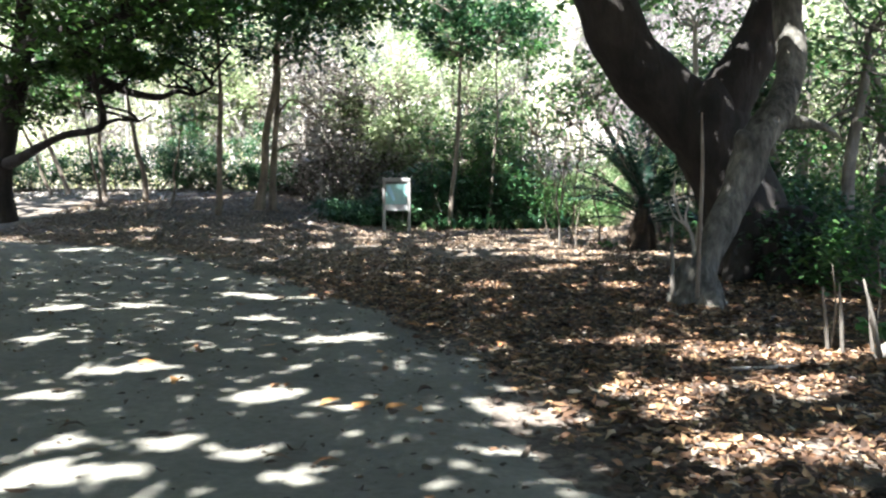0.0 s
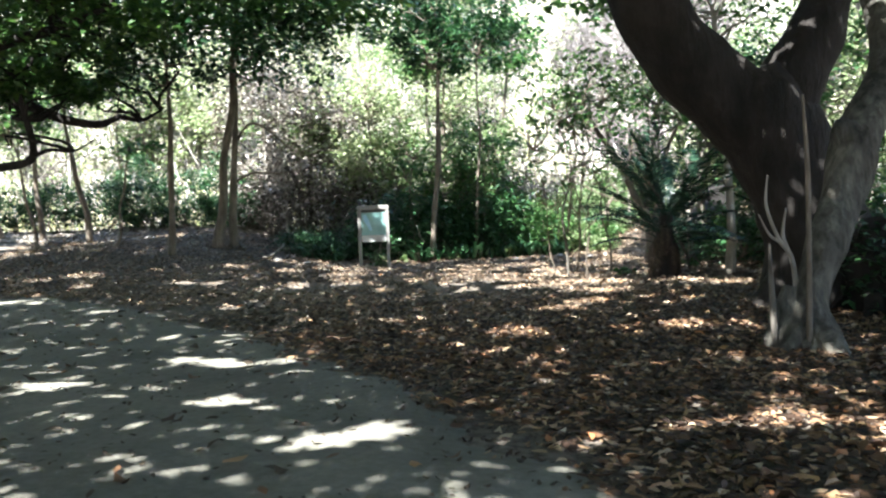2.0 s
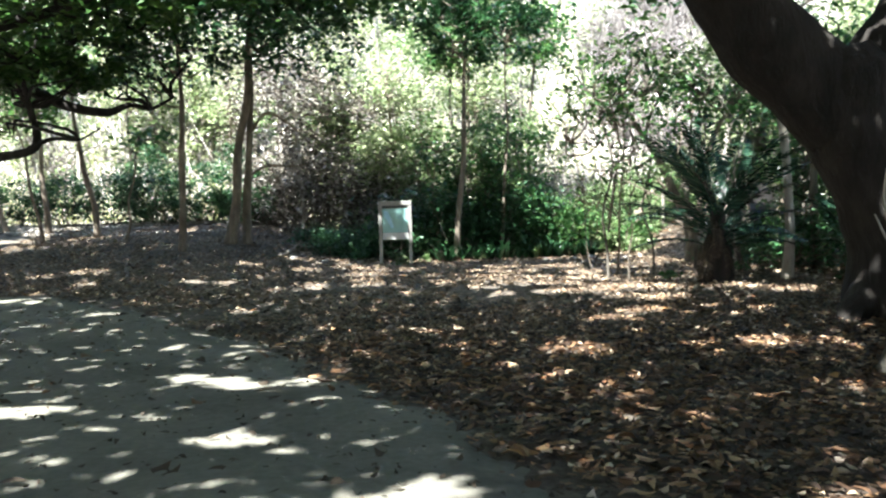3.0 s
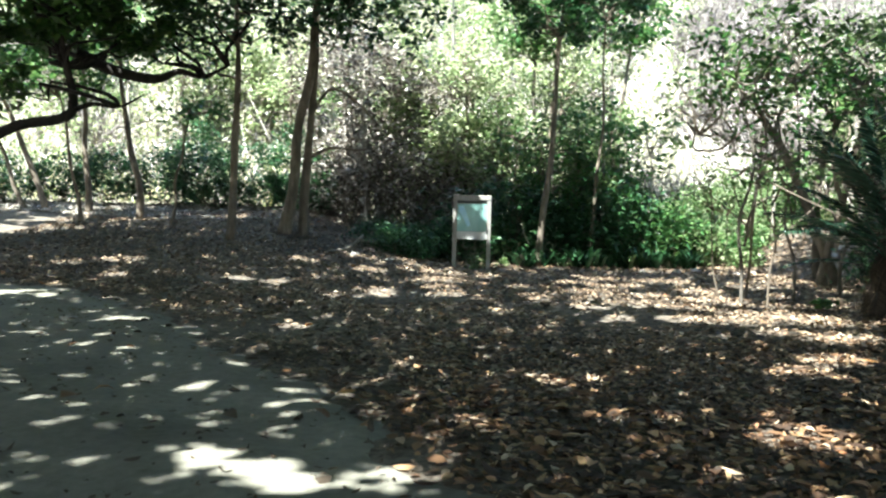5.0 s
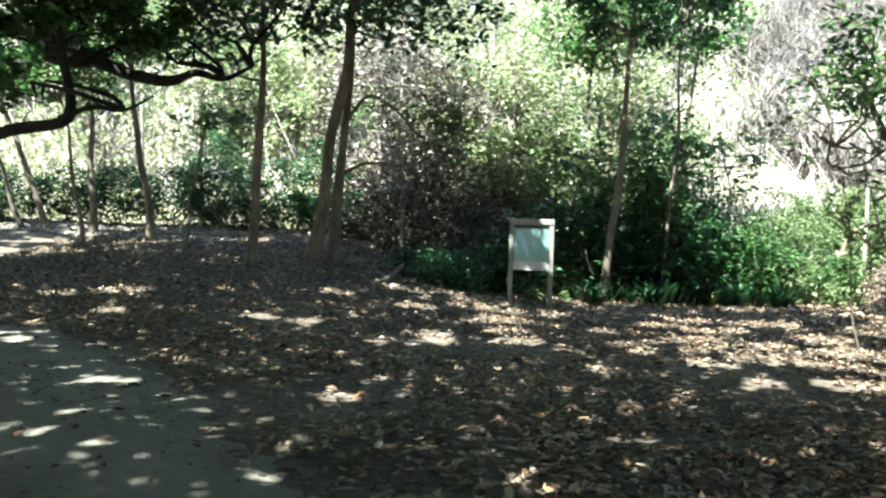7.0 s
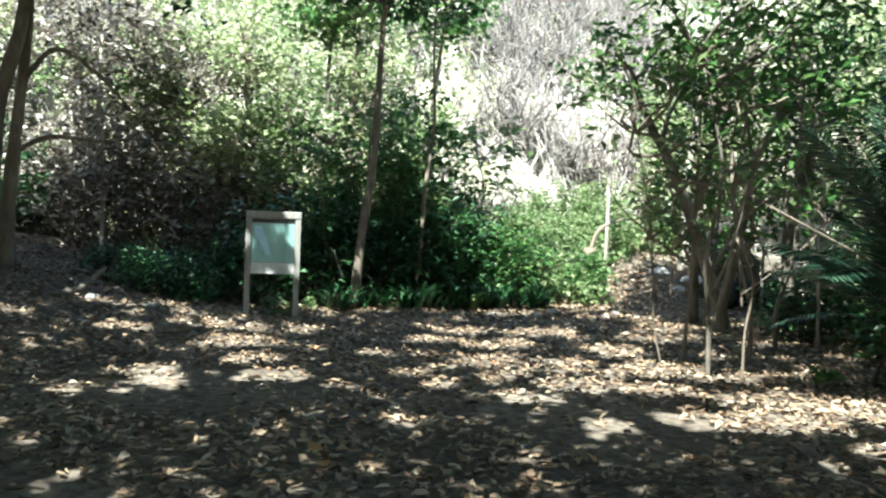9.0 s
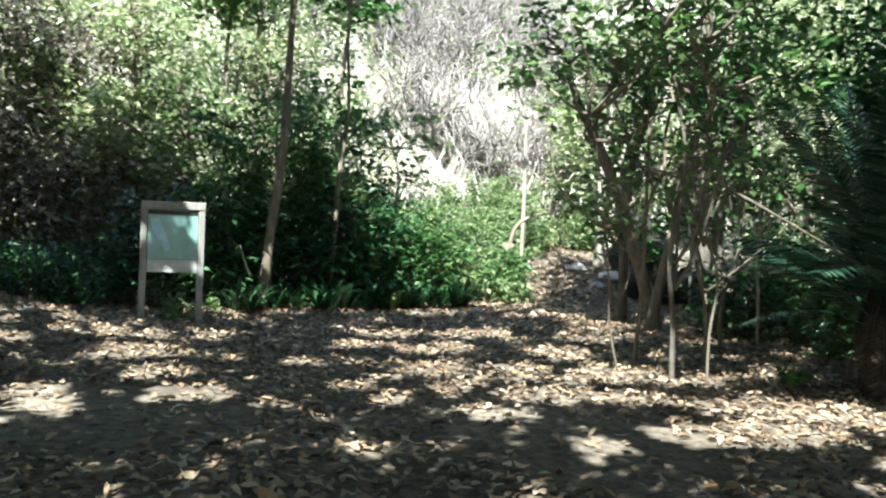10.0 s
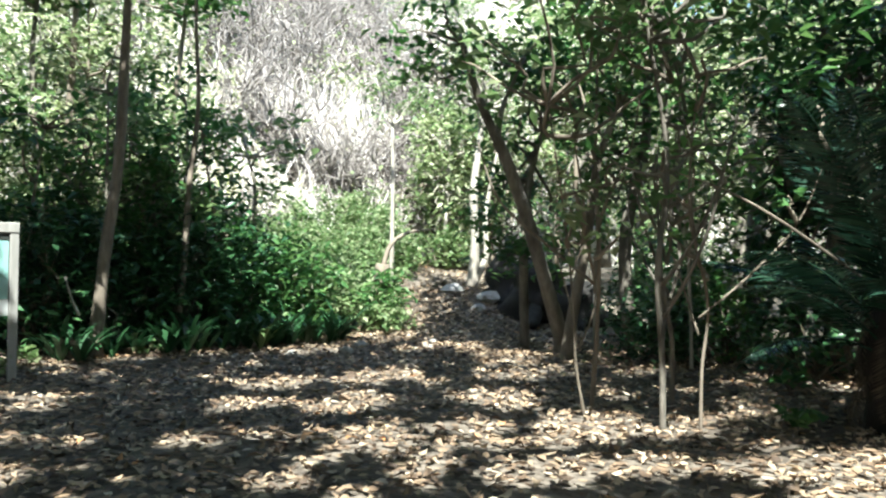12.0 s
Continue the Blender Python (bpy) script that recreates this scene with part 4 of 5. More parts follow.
# ---- palm ----
def frond_mesh(length, arch, pairs=34):
    """An arching midrib with narrow leaflets on both sides."""
    t = np.linspace(0, 1, 8)
    pts = np.stack([length * (t * 0.55 + 0.25 * t * t) * arch, np.zeros(8), length * (t - 0.42 * arch * t * t)], -1)
    rib = tube(pts, np.linspace(0.018, 0.003, 8), 5, 2)
    u = np.linspace(0.16, 0.98, pairs)
    root = np.stack([np.interp(u, t, pts[:, q]) for q in range(3)], -1)
    d = np.gradient(root, axis=0)
    d /= np.linalg.norm(d, axis=1)[:, None]
    vs, fs = [rib[0]], [rib[1]]
    off = len(rib[0])
    L = length * 0.19 * np.sin(np.pi * (0.12 + 0.84 * u)) ** 0.7
    for side in (-1, 1):
        a = d * 0.75 + np.array((0, side * 1.0, 0)) + np.array((0, 0, -0.12)) + rng.normal(0, 0.06, d.shape)
        a /= np.linalg.norm(a, axis=1)[:, None]
        nrm = np.cross(a, d) * side
        nrm /= np.linalg.norm(nrm, axis=1)[:, None]
        w = np.cross(nrm, a) * 0.02
        tip = root + a * L[:, None] - np.array((0, 0, 1)) * (L * 0.12)[:, None]
        mid = root + a * (L * 0.45)[:, None]
        v = np.stack([root, mid + w, tip, mid - w], 1).reshape(-1, 3)
        o = np.arange(pairs)[:, None] * 4
        fs.append(np.stack([o + [0, 1, 2], o + [0, 2, 3]], 1).reshape(-1, 3) + off)
        vs.append(v)
        off += len(v)
    me = raw_mesh("frond", np.vstack(vs), np.vstack(fs))
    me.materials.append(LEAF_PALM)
    return me


FRONDS = [frond_mesh(2.9, 0.35), frond_mesh(2.5, 0.7), frond_mesh(2.2, 1.0), frond_mesh(1.7, 1.15)]


DEAD_FROND = FRONDS[2].copy()
DEAD_FROND.materials[0] = LEAF_DEAD


def palm(name, label, x, y, count, scale=1.0):
    """A dark stem with steep upper fronds, arching lower ones and a skirt of dead fronds."""
    z = gz(x, y)
    root = thing(name, label, "palm", at=(x, y, z))
    top = 1.3 * scale
    v, f = tube([(0, 0, -0.1), (0.03, 0, 0.3 * scale), (0, 0.03, 0.7 * scale), (0.02, 0, top)], [0.25 * scale, 0.22 * scale, 0.2 * scale, 0.12 * scale], 14, 5, 0.22)
    attach("trunk", raw_mesh("trunk", v, f), BARK_DARK, root, "dark rough palm trunk")
    for q in range(count):
        level = q / count
        steep = rng.normal(-4, 6) if level > 0.55 else rng.normal(16, 12)
        ob = new("frond", FRONDS[int(rng.integers(0, 3)) if level > 0.55 else int(rng.integers(1, 4))])
        ob.parent = root
        ob.matrix_basis = pose(0, 0, top * (0.45 + 0.52 * level), 0, 0, q * 137.5 + rng.uniform(-20, 20)) @ pose(0.05, 0, 0, rng.uniform(-14, 14), steep, rng.uniform(-40, 40)) @ Matrix.Scale(scale * rng.uniform(0.6, 0.98), 4)
    for q in range(count // 3):
        ob = tagged(new("dead_frond", DEAD_FROND), "hanging brown dead frond")
        ob.parent = root
        ob.matrix_basis = pose(0, 0, top * rng.uniform(0.5, 0.9), 0, 0, q * 137.5 + 50) @ pose(0.08, 0, 0, rng.uniform(-10, 10), rng.uniform(95, 125), rng.uniform(-30, 30)) @ Matrix.Scale(scale * rng.uniform(0.35, 0.5), 4)
    return root


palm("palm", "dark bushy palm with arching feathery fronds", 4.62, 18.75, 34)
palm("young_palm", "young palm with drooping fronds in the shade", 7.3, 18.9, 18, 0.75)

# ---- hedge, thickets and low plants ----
# leaf colour carries the light: dark copies in shade, paler ones towards the sun
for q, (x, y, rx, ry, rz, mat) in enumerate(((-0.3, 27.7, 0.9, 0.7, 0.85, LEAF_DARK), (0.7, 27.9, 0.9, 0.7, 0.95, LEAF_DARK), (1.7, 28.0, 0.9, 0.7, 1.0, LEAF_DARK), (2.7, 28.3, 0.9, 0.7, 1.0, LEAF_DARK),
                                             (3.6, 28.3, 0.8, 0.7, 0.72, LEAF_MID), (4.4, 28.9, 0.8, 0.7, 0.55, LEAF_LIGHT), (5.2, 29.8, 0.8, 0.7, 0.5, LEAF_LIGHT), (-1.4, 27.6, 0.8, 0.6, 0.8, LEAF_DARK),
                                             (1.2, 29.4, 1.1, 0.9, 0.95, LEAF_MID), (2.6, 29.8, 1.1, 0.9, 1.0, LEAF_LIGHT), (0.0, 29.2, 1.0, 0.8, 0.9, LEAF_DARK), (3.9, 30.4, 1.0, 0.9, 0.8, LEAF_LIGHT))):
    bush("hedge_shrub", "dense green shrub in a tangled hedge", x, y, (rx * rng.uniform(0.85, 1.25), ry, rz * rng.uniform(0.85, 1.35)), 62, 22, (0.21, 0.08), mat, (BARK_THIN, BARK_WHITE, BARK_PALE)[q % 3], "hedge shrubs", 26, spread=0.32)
for q, (x, y, s) in enumerate(((-2.5, 26.9, 0.5), (-3.2, 26.7, 0.45), (-3.0, 27.6, 0.6), (-2.2, 27.6, 0.55), (-3.9, 27.4, 0.45), (-2.7, 26.35, 0.3))):
    bush("low_shrub", "low green shrub beside the notice board", x, y, (s * 1.1, s, s * 0.75), 40, 26, (0.11, 0.055), LEAF_DARK, BARK_THIN, "low shrubs", 8)
for x, y, rx, rz in ((-2.2, 30.0, 1.2, 1.5), (-3.5, 30.3, 1.3, 1.7), (-4.8, 30.8, 1.2, 1.6), (-3.0, 31.4, 1.4, 1.9), (-1.0, 29.4, 0.9, 1.2), (-4.2, 31.6, 1.3, 1.9), (-5.6, 31.6, 1.0, 1.3)):
    bush("dry_thicket", "dry grey-brown thicket with withered leaves", x, y, (rx * 1.15, 1.0, rz), 44, 20, (0.17, 0.10), LEAF_DRY, BARK_PALE, "dry thickets", 30, spread=0.34)
for x, y, rx, rz in ((-6.6, 32.0, 1.0, 0.6), (-8.0, 32.2, 1.1, 0.7), (-9.4, 32.0, 1.1, 0.65), (-10.9, 32.2, 1.1, 0.7), (-12.4, 32.0, 1.1, 0.6), (-14.0, 32.4, 1.2, 0.7), (-15.8, 32.0, 1.3, 0.8), (-5.6, 32.8, 1.0, 0.8), (-17.5, 31.0, 1.4, 0.9), (-7.2, 33.2, 1.1, 0.9), (-10.2, 33.4, 1.1, 0.9)):
    bush("bank_shrub", "low green shrub along the top of the bank", x, y - 0.6, (rx * 1.1, 0.8, rz * rng.uniform(0.95, 1.6)), 76, 24, (0.17, 0.075), LEAF_DARK, BARK_THIN, "bank shrubs", 10)
# full sun is put into these shrubs by the lighter leaf copy
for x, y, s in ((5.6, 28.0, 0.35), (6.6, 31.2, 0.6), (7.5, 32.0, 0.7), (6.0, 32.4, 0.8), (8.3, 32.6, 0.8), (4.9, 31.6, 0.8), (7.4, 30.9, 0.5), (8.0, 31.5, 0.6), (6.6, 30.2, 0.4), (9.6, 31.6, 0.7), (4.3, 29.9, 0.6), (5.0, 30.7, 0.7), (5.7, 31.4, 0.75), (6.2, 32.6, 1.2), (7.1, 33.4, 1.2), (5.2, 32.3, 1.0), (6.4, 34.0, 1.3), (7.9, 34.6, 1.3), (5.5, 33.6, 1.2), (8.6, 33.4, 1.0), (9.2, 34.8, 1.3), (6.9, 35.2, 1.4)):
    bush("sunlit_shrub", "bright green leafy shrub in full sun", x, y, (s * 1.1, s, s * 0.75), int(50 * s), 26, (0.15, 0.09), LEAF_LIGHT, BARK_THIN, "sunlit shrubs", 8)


def strap_plant(x, y, n, length, mat, label, group="strap-leaved plants"):
    """A rosette of long arching strap leaves."""
    root = thing("strap_plant", label, "plant", group, at=(x, y, gz(x, y)))
    for q in range(n):
        a = rng.uniform(0, 6.28)
        L = length * rng.uniform(0.6, 1.15)
        t = np.linspace(0, 1, 6)
        out = np.stack([np.cos(a) * t, np.sin(a) * t, 0 * t], -1) * L * rng.uniform(0.3, 0.7)
        out[:, 2] = L * (t - rng.uniform(0.35, 0.75) * t * t)
        s = np.array((-np.sin(a), np.cos(a), 0)) * (0.036 * np.sin(np.pi * (0.15 + 0.85 * t)) + 0.003)[:, None]
        v = np.vstack([out + s, out - s])
        k = np.arange(5)
        f = np.vstack([np.stack([k, k + 6, k + 7], -1), np.stack([k, k + 7, k + 1], -1)])
        attach("leaf", raw_mesh("leaf", v, f), mat, root)
    return root


for q in range(30):
    x = -0.4 + q * 0.16 + rng.normal(0, 0.08)
    y = 26.75 + 0.1 * max(0, x) + rng.normal(0, 0.15)
    strap_plant(x, y, 14, rng.uniform(0.6, 1.1), LEAF_DARK, "dark strap-leaved plant at the foot of the hedge")
for q in range(24):
    x, y = rng.uniform(-0.8, 3.2), rng.uniform(27.8, 30.2)
    h = rng.uniform(1.9, 4.0)
    z = gz(x, y)
    tree("hedge_sapling", "thin sapling growing up through the hedge", [(x, y, z - 0.05), (x + rng.normal(0, 0.1), y, z + h * 0.5), (x + rng.normal(0, 0.2), y, z + h)], [0.035, 0.03, 0.012], (BARK_THIN, BARK_WHITE, BARK_PALE)[q % 3],
         [((x, y, z + h), (0.6, 0.55, 0.6), 10, 13), ((x + 0.1, y, z + h * 0.65), (0.5, 0.45, 0.5), 6, 12)], (LEAF_MID, LEAF_MID, LEAF_LIGHT)[q % 3], (0.2, 0.1), (), "saplings in the hedge", 6, 6)
strap_plant(2.45, 26.6, 18, 0.85, LEAF_LIGHT, "pale strap-leaved plant at the foot of the hedge")
bush("weed", "small leafy weed under the notice board", -1.25, 25.45, (0.28, 0.2, 0.22), 14, 14, (0.12, 0.06), LEAF_LIGHT, BARK_THIN, stems=6, category="plant", spread=0.08)
for x, y in ((0.9, 26.9), (-0.6, 26.6), (1.6, 27.1), (3.9, 19.2), (5.6, 20.2), (4.4, 6.9), (4.0, 7.6)):
    bush("weed", "small broad-leaved weed in the litter", x, y, (0.16, 0.16, 0.12), 6, 5, (0.15, 0.09), LEAF_LIGHT if x < 2 else LEAF_MID, BARK_THIN, "weeds", 4, category="plant", spread=0.06)


# ---- hillside growth ----
def hillside():
    def slope_spots(n, shape, scale, lo=-46, hi=44):
        """Places on the slope: most behind the clearing, a fifth on its eastern flank."""
        x, y = rng.uniform(lo, hi, n), 33.4 + rng.gamma(shape, scale, n)
        east = rng.uniform(0, 1, n) < (0.2 if hi > 20 else 0)
        return np.where(east, 21.5 + rng.gamma(1.5, 7, n), x), np.where(east, rng.uniform(8, 40, n), y)

    n = 42000
    x, y = slope_spots(n, 1.6, 9)
    z = ground_z(x, y)
    roots = np.stack([x, y, z - 0.05], -1)
    tips = roots + np.stack([rng.normal(0, 1.1, n), rng.normal(0, 0.6, n), rng.uniform(0.4, 2.4, n)], -1)
    ob = attach("dry_stalks", raw_mesh("dry_stalks", *blades(roots, tips, 0.026)), TWIG_PALE)
    tagged(ob, "bleached dry stalks and twigs covering the sunny hillside", "dry scrub", kind="stuff")
    n = 6500
    y = rng.uniform(34.5, 50, n)
    x = 3.0 + 0.4 * (y - 28) + rng.uniform(0, 1, n) * (4.0 + 0.35 * (y - 28))
    roots = np.stack([x, y, ground_z(x, y) - 0.05], -1)
    tips = roots + np.stack([rng.normal(0, 0.9, n), rng.normal(0, 0.6, n), rng.uniform(0.2, 1.5, n)], -1)
    ob = attach("dry_stalks", raw_mesh("dry_stalks", *blades(roots, tips, 0.02)), TWIG_PALE)
    tagged(ob, "tangled bleached stalks on the open sunny slope", "dry scrub", kind="stuff")
    n = 30000
    x, y = rng.uniform(-46, 12, n), 33.0 + rng.gamma(1.5, 8, n)
    keep = ~in_gap(x, y) | (rng.uniform(0, 1, n) < 0.3)
    x, y = x[keep], y[keep]
    n = len(x)
    z = ground_z(x, y)
    roots = np.stack([x, y, z - 0.05], -1)
    tips = roots + np.stack([rng.normal(0, 0.25, n), rng.normal(0, 0.2, n), rng.uniform(0.4, 1.3, n)], -1)
    ob = attach("tall_grass", raw_mesh("tall_grass", *blades(roots, tips, 0.02)), GRASS_DRY)
    tagged(ob, "tall yellow-green dry grass on the hillside", "grass", kind="stuff")
    c = 3400
    x, y = slope_spots(c, 1.5, 10)
    clear = ((x > 3.8) & (x < 13 + (y - 33)) & (y > 32) & (rng.uniform(0, 1, c) < 0.72)) | (in_gap(x, y) & (rng.uniform(0, 1, c) < 0.6))
    x, y = x[~clear], y[~clear]
    c = len(x)
    lift = rng.uniform(0.3, 2.6, c)
    cc = np.stack([x, y, ground_z(x, y) + lift], -1)
    pts = np.repeat(cc, 46, 0) + rng.normal(0, 0.45, (c * 46, 3))
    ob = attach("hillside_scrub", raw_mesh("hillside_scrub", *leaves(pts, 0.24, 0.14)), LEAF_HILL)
    tagged(ob, "light green scrub in the sun across the hillside", "scrub", kind="stuff")


hillside()
bases = []
for q in range(3):
    h = (5.6, 4.6, 6.4)[q]
    ob = tree("hillside_tree", "thin pale-stemmed tree on the sunny hillside", [(0, 0, -0.1), (0.05, 0, h * 0.4), (-0.06, 0.05, h * 0.8), (0.05, 0, h)], [0.08, 0.065, 0.05, 0.03], BARK_WHITE,
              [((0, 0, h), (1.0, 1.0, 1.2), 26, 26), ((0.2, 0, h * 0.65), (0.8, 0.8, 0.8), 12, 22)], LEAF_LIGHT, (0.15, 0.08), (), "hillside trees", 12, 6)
    bases.append(ob)
spots = [(x, y) for x, y in ((rng.uniform(-26, 24), rng.uniform(34, 48)) for q in range(60)) if not 3.8 < x < 14][:46]
for q, (x, y) in enumerate(spots):
    m = pose(x, y, gz(x, y), rng.normal(0, 3), rng.normal(0, 4), rng.uniform(0, 360)) @ Matrix.Identity(4)
    if q < 3:
        bases[q].matrix_basis = m
    else:
        copy_thing(bases[q % 3], m)


def bare_shrub(label, h, n):
    """A leafless shrub of forking grey twigs."""
    root = thing("bare_shrub", label, "shrub", "bare shrubs")
    for q in range(n):
        a, lean = rng.uniform(0, 6.28), rng.uniform(0.1, 0.75)
        tip = (math.cos(a) * lean * h * 0.7, math.sin(a) * lean * h * 0.5, h * rng.uniform(0.55, 1.05))
        p, r = wander((rng.normal(0, 0.1), rng.normal(0, 0.1), -0.05), tip, 0.045, 0.012, 0.7, 6)
        v, f = tube(p, r, 5, 2)
        k = p[3]
        side = [tube(*wander(k, k + rng.normal(0, 0.35, 3) * h * 0.5 + (0, 0, 0.25 * h), 0.02, 0.007, 0.7, 4), 4, 2) for w in range(3)]
        attach("twig", raw_mesh("twig", *join([(v, f)] + side)), BARK_GREY, root)
    return root


BARE = [bare_shrub("bare grey shrub with forking twigs on the sunny slope", 3.4, 15), bare_shrub("bare grey shrub with forking twigs on the sunny slope", 2.6, 13)]
bare_spots = [(rng.uniform(1.5, 15), rng.uniform(34.5, 44)) for q in range(30)] + [(rng.uniform(-22, 1), rng.uniform(35, 44)) for q in range(16)]
bare_spots = [p for p in bare_spots if p[1] > 35.5 or not in_gap(*p)] + [(rng.uniform(6, 15), rng.uniform(35.5, 46)) for q in range(26)]
for q, (x, y) in enumerate(bare_spots):
    m = pose(x, y, gz(x, y), rng.normal(0, 5), rng.normal(0, 5), rng.uniform(0, 360))
    if q < 2:
        BARE[q].matrix_basis = m
    else:
        copy_thing(BARE[q % 2], m)


# ---- litter and small things ----
def litter(name, n, xr, yr, size, label, test, mat=LITTER):
    x, y = rng.uniform(*xr, n), rng.uniform(*yr, n)
    ok = test(x, y)
    x, y = x[ok], y[ok]
    c = np.stack([x, y, ground_z(x, y) + rng.uniform(0.012, 0.05, len(x))], -1)
    v, f = curled(c, size, size * 0.52)
    ob = attach(name, raw_mesh(name, v, f), mat)
    return tagged(ob, label, "leaf litter", kind="stuff")


def off_path(x, y):
    d = x - edge_x(np.clip(y, -6, 22.4))
    bare = np.sin(x * 1.3 + 0.4 * y) * np.sin(y * 1.1 - 0.5 * x + 1) > 0.35
    thin = (y > 15) & (y < 21) & (x < 1.5) & bare
    ok = (d > rng.normal(0.05, 0.22, len(x)) + 0.22 * smooth((7.5 - y) / 2.5)) | (y > 22.4)
    return ok & ~(thin & (rng.uniform(0, 1, len(x)) < 0.78))


litter("leaf_litter", 66000, (-12, 9), (13, 30), 0.10, "tan and brown fallen leaves covering the clearing", off_path, LITTER_TAN)
litter("leaf_litter", 42000, (-12, 9), (1, 13), 0.125, "brown and orange fallen leaves covering the ground", off_path)
litter("leaf_litter", 42000, (-2, 6), (2, 16), 0.078, "thick brown fallen leaves under the forked tree", off_path)
litter("leaf_litter", 9000, (4, 14), (24, 34), 0.12, "fallen leaves along the rising trail", lambda x, y: np.abs(x - (4 + (y - 24) * 0.75)) < 3, LITTER_TAN)
litter("leaf_litter", 9000, (-12, 2), (1, 21), 0.06, "small dark leaf crumbs scattered over the sand path", lambda x, y: x < edge_x(y), LEAF_DEAD)
# streaks of whitened leaves paint sunlit patches along the bank
litter("leaf_litter", 10000, (-18, -6.5), (28.3, 32.5), 0.13, "pale grey leaves, coloured like sun patches on the bank", lambda x, y: np.sin(x * 0.8 + y) + np.sin(y * 1.3 - x * 0.5) > -0.6, LITTER_SUNPATCH)
litter("leaf_litter", 17000, (-6, 7), (2, 17), 0.045, "dark crumbled leaf fragments on the ground", off_path, LEAF_DEAD)
litter_count = 0
while litter_count < 290:
    x, y = rng.uniform(-7, 1.2), rng.uniform(2.2, 18)
    if x > edge_x(y) - 0.1:
        continue
    v, f = curled(np.zeros((1, 3)), rng.uniform(0.08, 0.17), rng.uniform(0.045, 0.09))
    ob = attach("fallen_leaf", raw_mesh("fallen_leaf", v, f), LITTER if litter_count % 3 == 0 else LEAF_DEAD)
    ob.location = (x, y, gz(x, y) + 0.055)
    tagged(ob, "curled brown fallen leaf on the sand path", "leaf", "leaves on the path")
    litter_count += 1


LEAF_ORANGE = leaf_material("orange_leaf", [(0, (0.30, 0.11, 0.04)), (0.6, (0.36, 0.19, 0.07)), (1, (0.44, 0.33, 0.14))], 0.12, 0.5)
for q, (x, y) in enumerate([(-1.6, 7.45), (-0.55, 5.45), (0.75, 10.4), (-0.3, 11.5), (-4.1, 12.65), (0.4, 20.6), (1.05, 19.9)] + [(rng.uniform(-2.5, 3.0), rng.uniform(5, 21)) for w in range(24)]):
    v, f = curled(np.zeros((1, 3)), rng.uniform(0.14, 0.2), rng.uniform(0.08, 0.12))
    ob = attach("fallen_leaf", raw_mesh("fallen_leaf", v, f), LEAF_ORANGE)
    ob.location = (x, y, gz(x, y) + 0.06)
    tagged(ob, "large orange or yellow fallen leaf lying flat", "leaf", "bright fallen leaves")


def rock(x, y, s):
    bm = bmesh.new()
    bmesh.ops.create_icosphere(bm, subdivisions=2, radius=1)
    ph = Vector((x * 3.1, y * 2.3, s))
    for v in bm.verts:
        v.co *= 1 + 0.45 * noise.noise(v.co * 1.3 + ph)
        v.co = Vector((v.co.x * s, v.co.y * s * 0.8, v.co.z * s * 0.55))
    ob = part("rock", bm, ROCK)
    ob.location = (x, y, gz(x, y) + s * 0.2)
    return tagged(ob, "small pale rock lying in leaf litter", "rock", "pale rocks")


for x, y, s in ((3.3, 25.6, 0.12), (2.6, 25.9, 0.08), (3.9, 26.2, 0.14), (1.9, 26.2, 0.07), (4.6, 25.4, 0.1), (-0.5, 26.1, 0.07), (8.6, 28.7, 0.3), (9.3, 28.9, 0.26), (8.1, 29.3, 0.24), (9.8, 29.3, 0.3),
                (-4.0, 25.0, 0.12), (-3.2, 24.8, 0.1), (7.9, 28.2, 0.16), (0.6, 26.1, 0.06), (5.2, 26.1, 0.09)):
    rock(x, y, s)


def stick(name, label, pts, radii, bark=BARK_WHITE, category="branch", group="", fork=()):
    root = thing(name, label, category, group, at=tuple(pts[0]))
    o = np.array(pts[0])
    v, f = tube(np.array(pts) - o, radii, 7, 4, 0.1)
    attach("stem", raw_mesh("stem", v, f), bark, root)
    for p, r in fork:
        v, f = tube(np.array(p) - o, r, 6, 4, 0.1)
        attach("side_branch", raw_mesh("side_branch", v, f), bark, root)
    return root


g0 = gz(3.0, 9.9)
stick("dead_sapling", "thin upright dead stem in front of the dark trunk", [(3.2, 10.2, g0 - 0.05), (3.22, 10.22, 0.9), (3.25, 10.28, 1.7), (3.24, 10.33, 2.4)], [0.028, 0.026, 0.024, 0.012], BARK_THIN)
stick("dead_branch", "bleached forked dead branch leaning by the leaning tree", [(3.24, 10.5, g0 - 0.04), (3.28, 10.6, 0.5), (3.23, 10.6, 0.85), (3.11, 10.6, 1.03), (2.99, 10.6, 1.36), (3.01, 10.6, 1.66)], [0.026, 0.028, 0.026, 0.02, 0.014, 0.006], BARK_WHITE,
      fork=[([(3.2, 10.6, 0.9), (3.15, 10.6, 1.07), (3.19, 10.6, 1.33)], [0.028, 0.02, 0.008]), ([(3.12, 10.6, 1.0), (3.02, 10.62, 1.08), (2.92, 10.62, 1.28)], [0.018, 0.014, 0.006])])
stick("dead_sapling", "thin dead stake in leaf litter", [(2.95, 10.35, g0 - 0.04), (2.92, 10.35, 0.45), (2.9, 10.35, 1.0)], [0.032, 0.03, 0.014], BARK_PALE)
g1 = gz(3.6, 6.4)
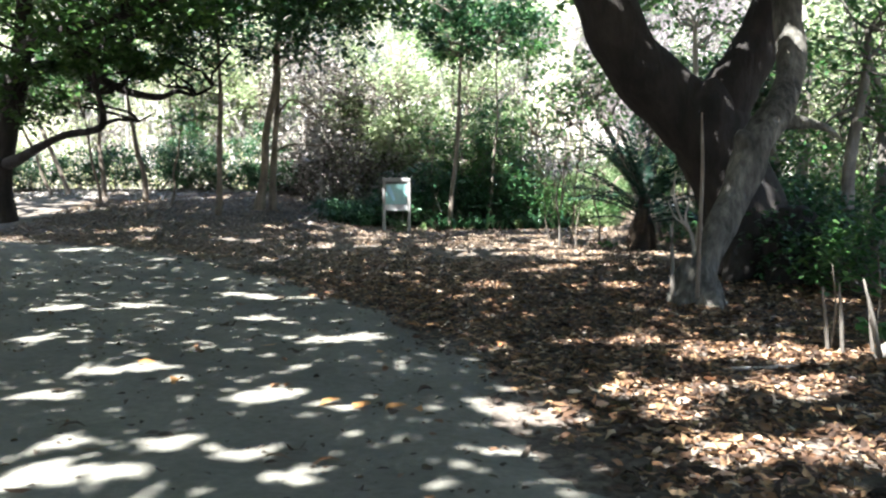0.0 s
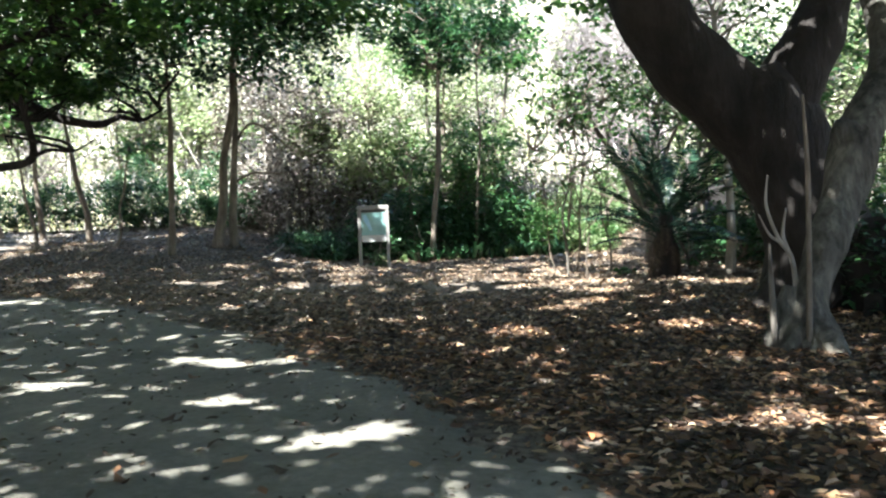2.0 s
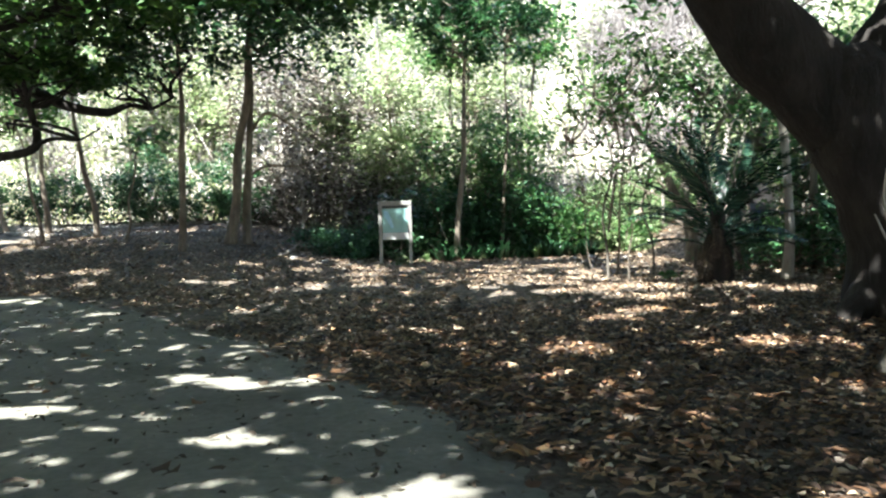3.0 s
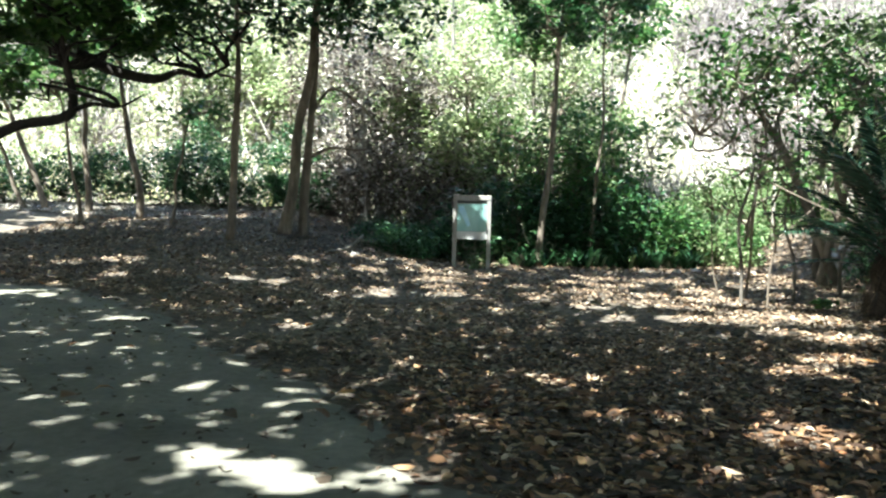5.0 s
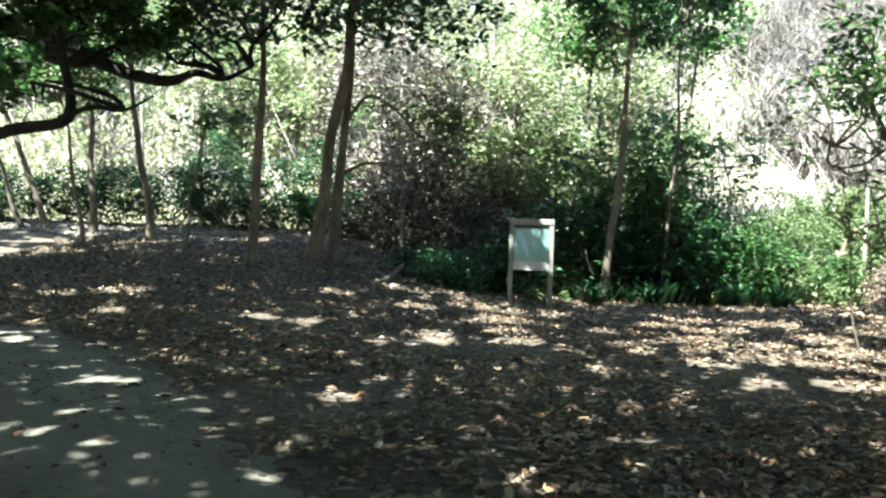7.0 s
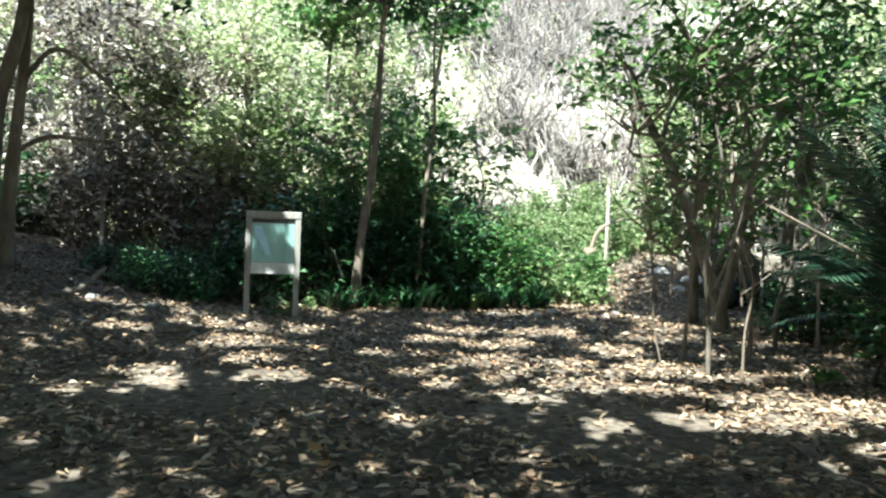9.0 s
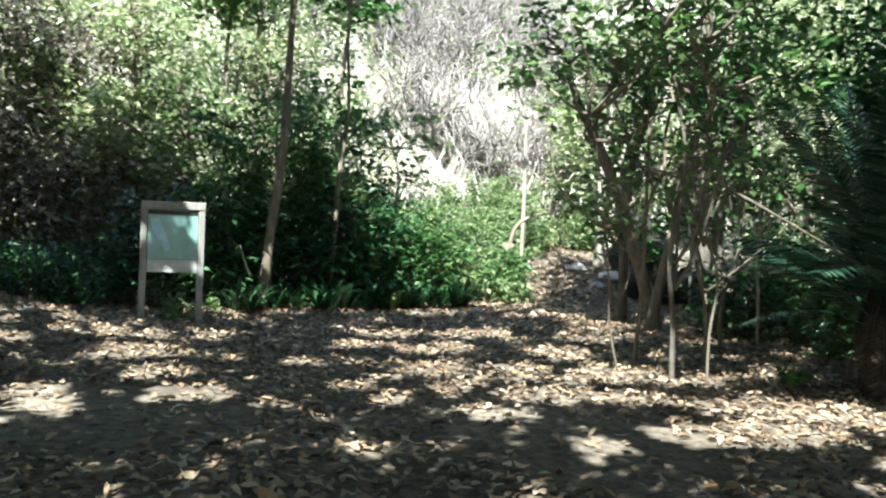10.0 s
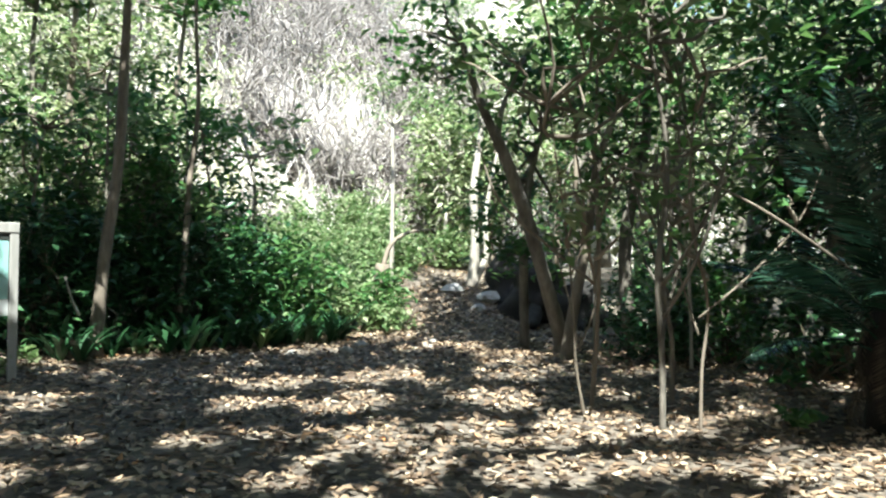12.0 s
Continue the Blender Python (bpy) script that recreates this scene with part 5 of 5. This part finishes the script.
stick("stump", "bleached leaning stump with splayed roots", [(4.08, 6.7, g1 - 0.1), (4.1, 6.7, 0.15), (4.18, 6.7, 0.42), (4.34, 6.72, 0.8), (4.5, 6.75, 1.15)], [0.34, 0.27, 0.2, 0.16, 0.11], BARK_WHITE, "stump",
      fork=[([(3.98, 6.65, 0.22), (3.8, 6.6, 0.1), (3.62, 6.55, -0.06)], [0.13, 0.10, 0.05]), ([(4.05, 6.5, 0.15), (4.0, 6.3, 0.04), (3.95, 6.1, -0.08)], [0.13, 0.09, 0.05]), ([(3.98, 6.8, 0.2), (3.84, 7.0, 0.06), (3.75, 7.15, -0.06)], [0.11, 0.08, 0.04])])
for x, y, h, lx in ((3.72, 6.8, 0.72, -0.2), (3.42, 7.15, 0.62, -0.08), (3.5, 7.05, 0.66, -0.06), (3.74, 7.0, 0.5, -0.06)):
    stick("stake", "thin split wooden stake stuck in leaf litter", [(x, y, g1 - 0.05), (x + lx * 0.5, y, h * 0.5), (x + lx, y, h)], [0.02, 0.018, 0.008], BARK_PALE, "stake", "stakes")
stick("fallen_branch", "grey fallen branch on the bank beside the low shrubs", [(-4.6, 24.6, gz(-4.6, 24.6) + 0.03), (-4.2, 25.1, gz(-4.2, 25.1) + 0.12), (-3.9, 25.6, gz(-3.9, 25.6) + 0.42)], [0.05, 0.06, 0.03], BARK_PALE)
stick("fallen_branch", "long thin fallen branch along the bank", [(-4.6, 27.1, gz(-4.6, 27.1) + 0.1), (-3.4, 27.0, gz(-3.4, 27.0) + 0.16), (-2.4, 26.9, gz(-2.4, 26.9) + 0.2)], [0.03, 0.03, 0.02], BARK_PALE)
stick("fallen_branch", "short bleached stick in leaf litter", [(2.3, 6.6, gz(2.3, 6.6) + 0.03), (2.6, 6.5, gz(2.6, 6.5) + 0.05), (2.95, 6.55, gz(2.9, 6.5) + 0.05)], [0.012, 0.012, 0.006])
stick("dead_branch", "pale broken branch sticking out of the hedge", [(0.0, 26.75, 0.55), (-0.1, 26.7, 0.75), (-0.2, 26.65, 1.05)], [0.02, 0.018, 0.008])
stick("dead_branch", "thin bare branch slanting from the palm across the saplings", [(4.5, 18.8, 1.15), (3.4, 19.0, 1.66), (2.95, 19.25, 1.92), (2.5, 19.5, 2.08)], [0.014, 0.012, 0.009, 0.004], BARK_THIN)
gs = gz(5.9, 28.9)
stick("broken_stump", "broken stump overgrown with ferns and a bent dead branch", [(5.85, 28.7, gs - 0.05), (5.85, 28.7, gs + 0.5), (5.9, 28.7, gs + 1.1)], [0.2, 0.18, 0.14], BARK_THIN, "stump",
      fork=[([(5.9, 28.7, gs + 1.0), (6.1, 28.7, gs + 1.5), (6.6, 28.7, gs + 1.75), (7.2, 28.7, gs + 1.8)], [0.05, 0.045, 0.03, 0.012])])
bush("fern", "green fern clump growing round a broken stump", 5.75, 28.5, (0.45, 0.4, 0.55), 34, 22, (0.2, 0.05), LEAF_MID, BARK_THIN, stems=6, category="fern", spread=0.12)


def seedling(x, y, h, n):
    """A thin shoot with a few large leaves."""
    root = thing("seedling", "thin seedling with a few large green leaves", "plant", "seedlings", at=(x, y, gz(x, y)))
    attach("stem", raw_mesh("stem", *tube([(0, 0, -0.03), (0.04, 0, h * 0.5), (0.0, 0.02, h)], [0.012, 0.01, 0.005], 6, 3)), BARK_THIN, root)
    for q in range(n):
        a = q * 2.2 + x
        d = np.array([[math.cos(a), math.sin(a), 0.35]])
        c = np.array([[0, 0, h * (0.95 - 0.18 * q)]]) + d * 0.13
        attach("leaf", raw_mesh("leaf", *leaves(c, 0.24, 0.10, along=d)), LEAF_MID, root)


for x, y, h, n in ((3.85, 6.75, 0.95, 3), (3.5, 7.3, 0.8, 3), (4.3, 7.8, 0.7, 4), (3.7, 6.5, 0.45, 2), (4.6, 8.6, 0.8, 3)):
    seedling(x, y, h, n)


def tag_sign():
    """A small white trail tag on a stake."""
    x, y = 7.18, 24.45
    z = gz(x, y)
    root = thing("trail_marker", "small white trail marker on a thin post", "marker", at=(x, y, z), rz=-35)
    part("post", box(bmesh.new(), (-0.025, -0.02, -0.1), (0.025, 0.02, 1.86), 0.004), SIGN_WOOD, root)
    plate = part("plate", box(bmesh.new(), (-0.075, -0.032, 1.56), (0.075, -0.021, 1.86), 0.003), SIGN_WHITE, root, "white plate")
    part("text_bar", box(bmesh.new(), (-0.05, -0.0355, 1.74), (0.05, -0.0325, 1.80), 0), GREY_PRINT, plate)


tag_sign()
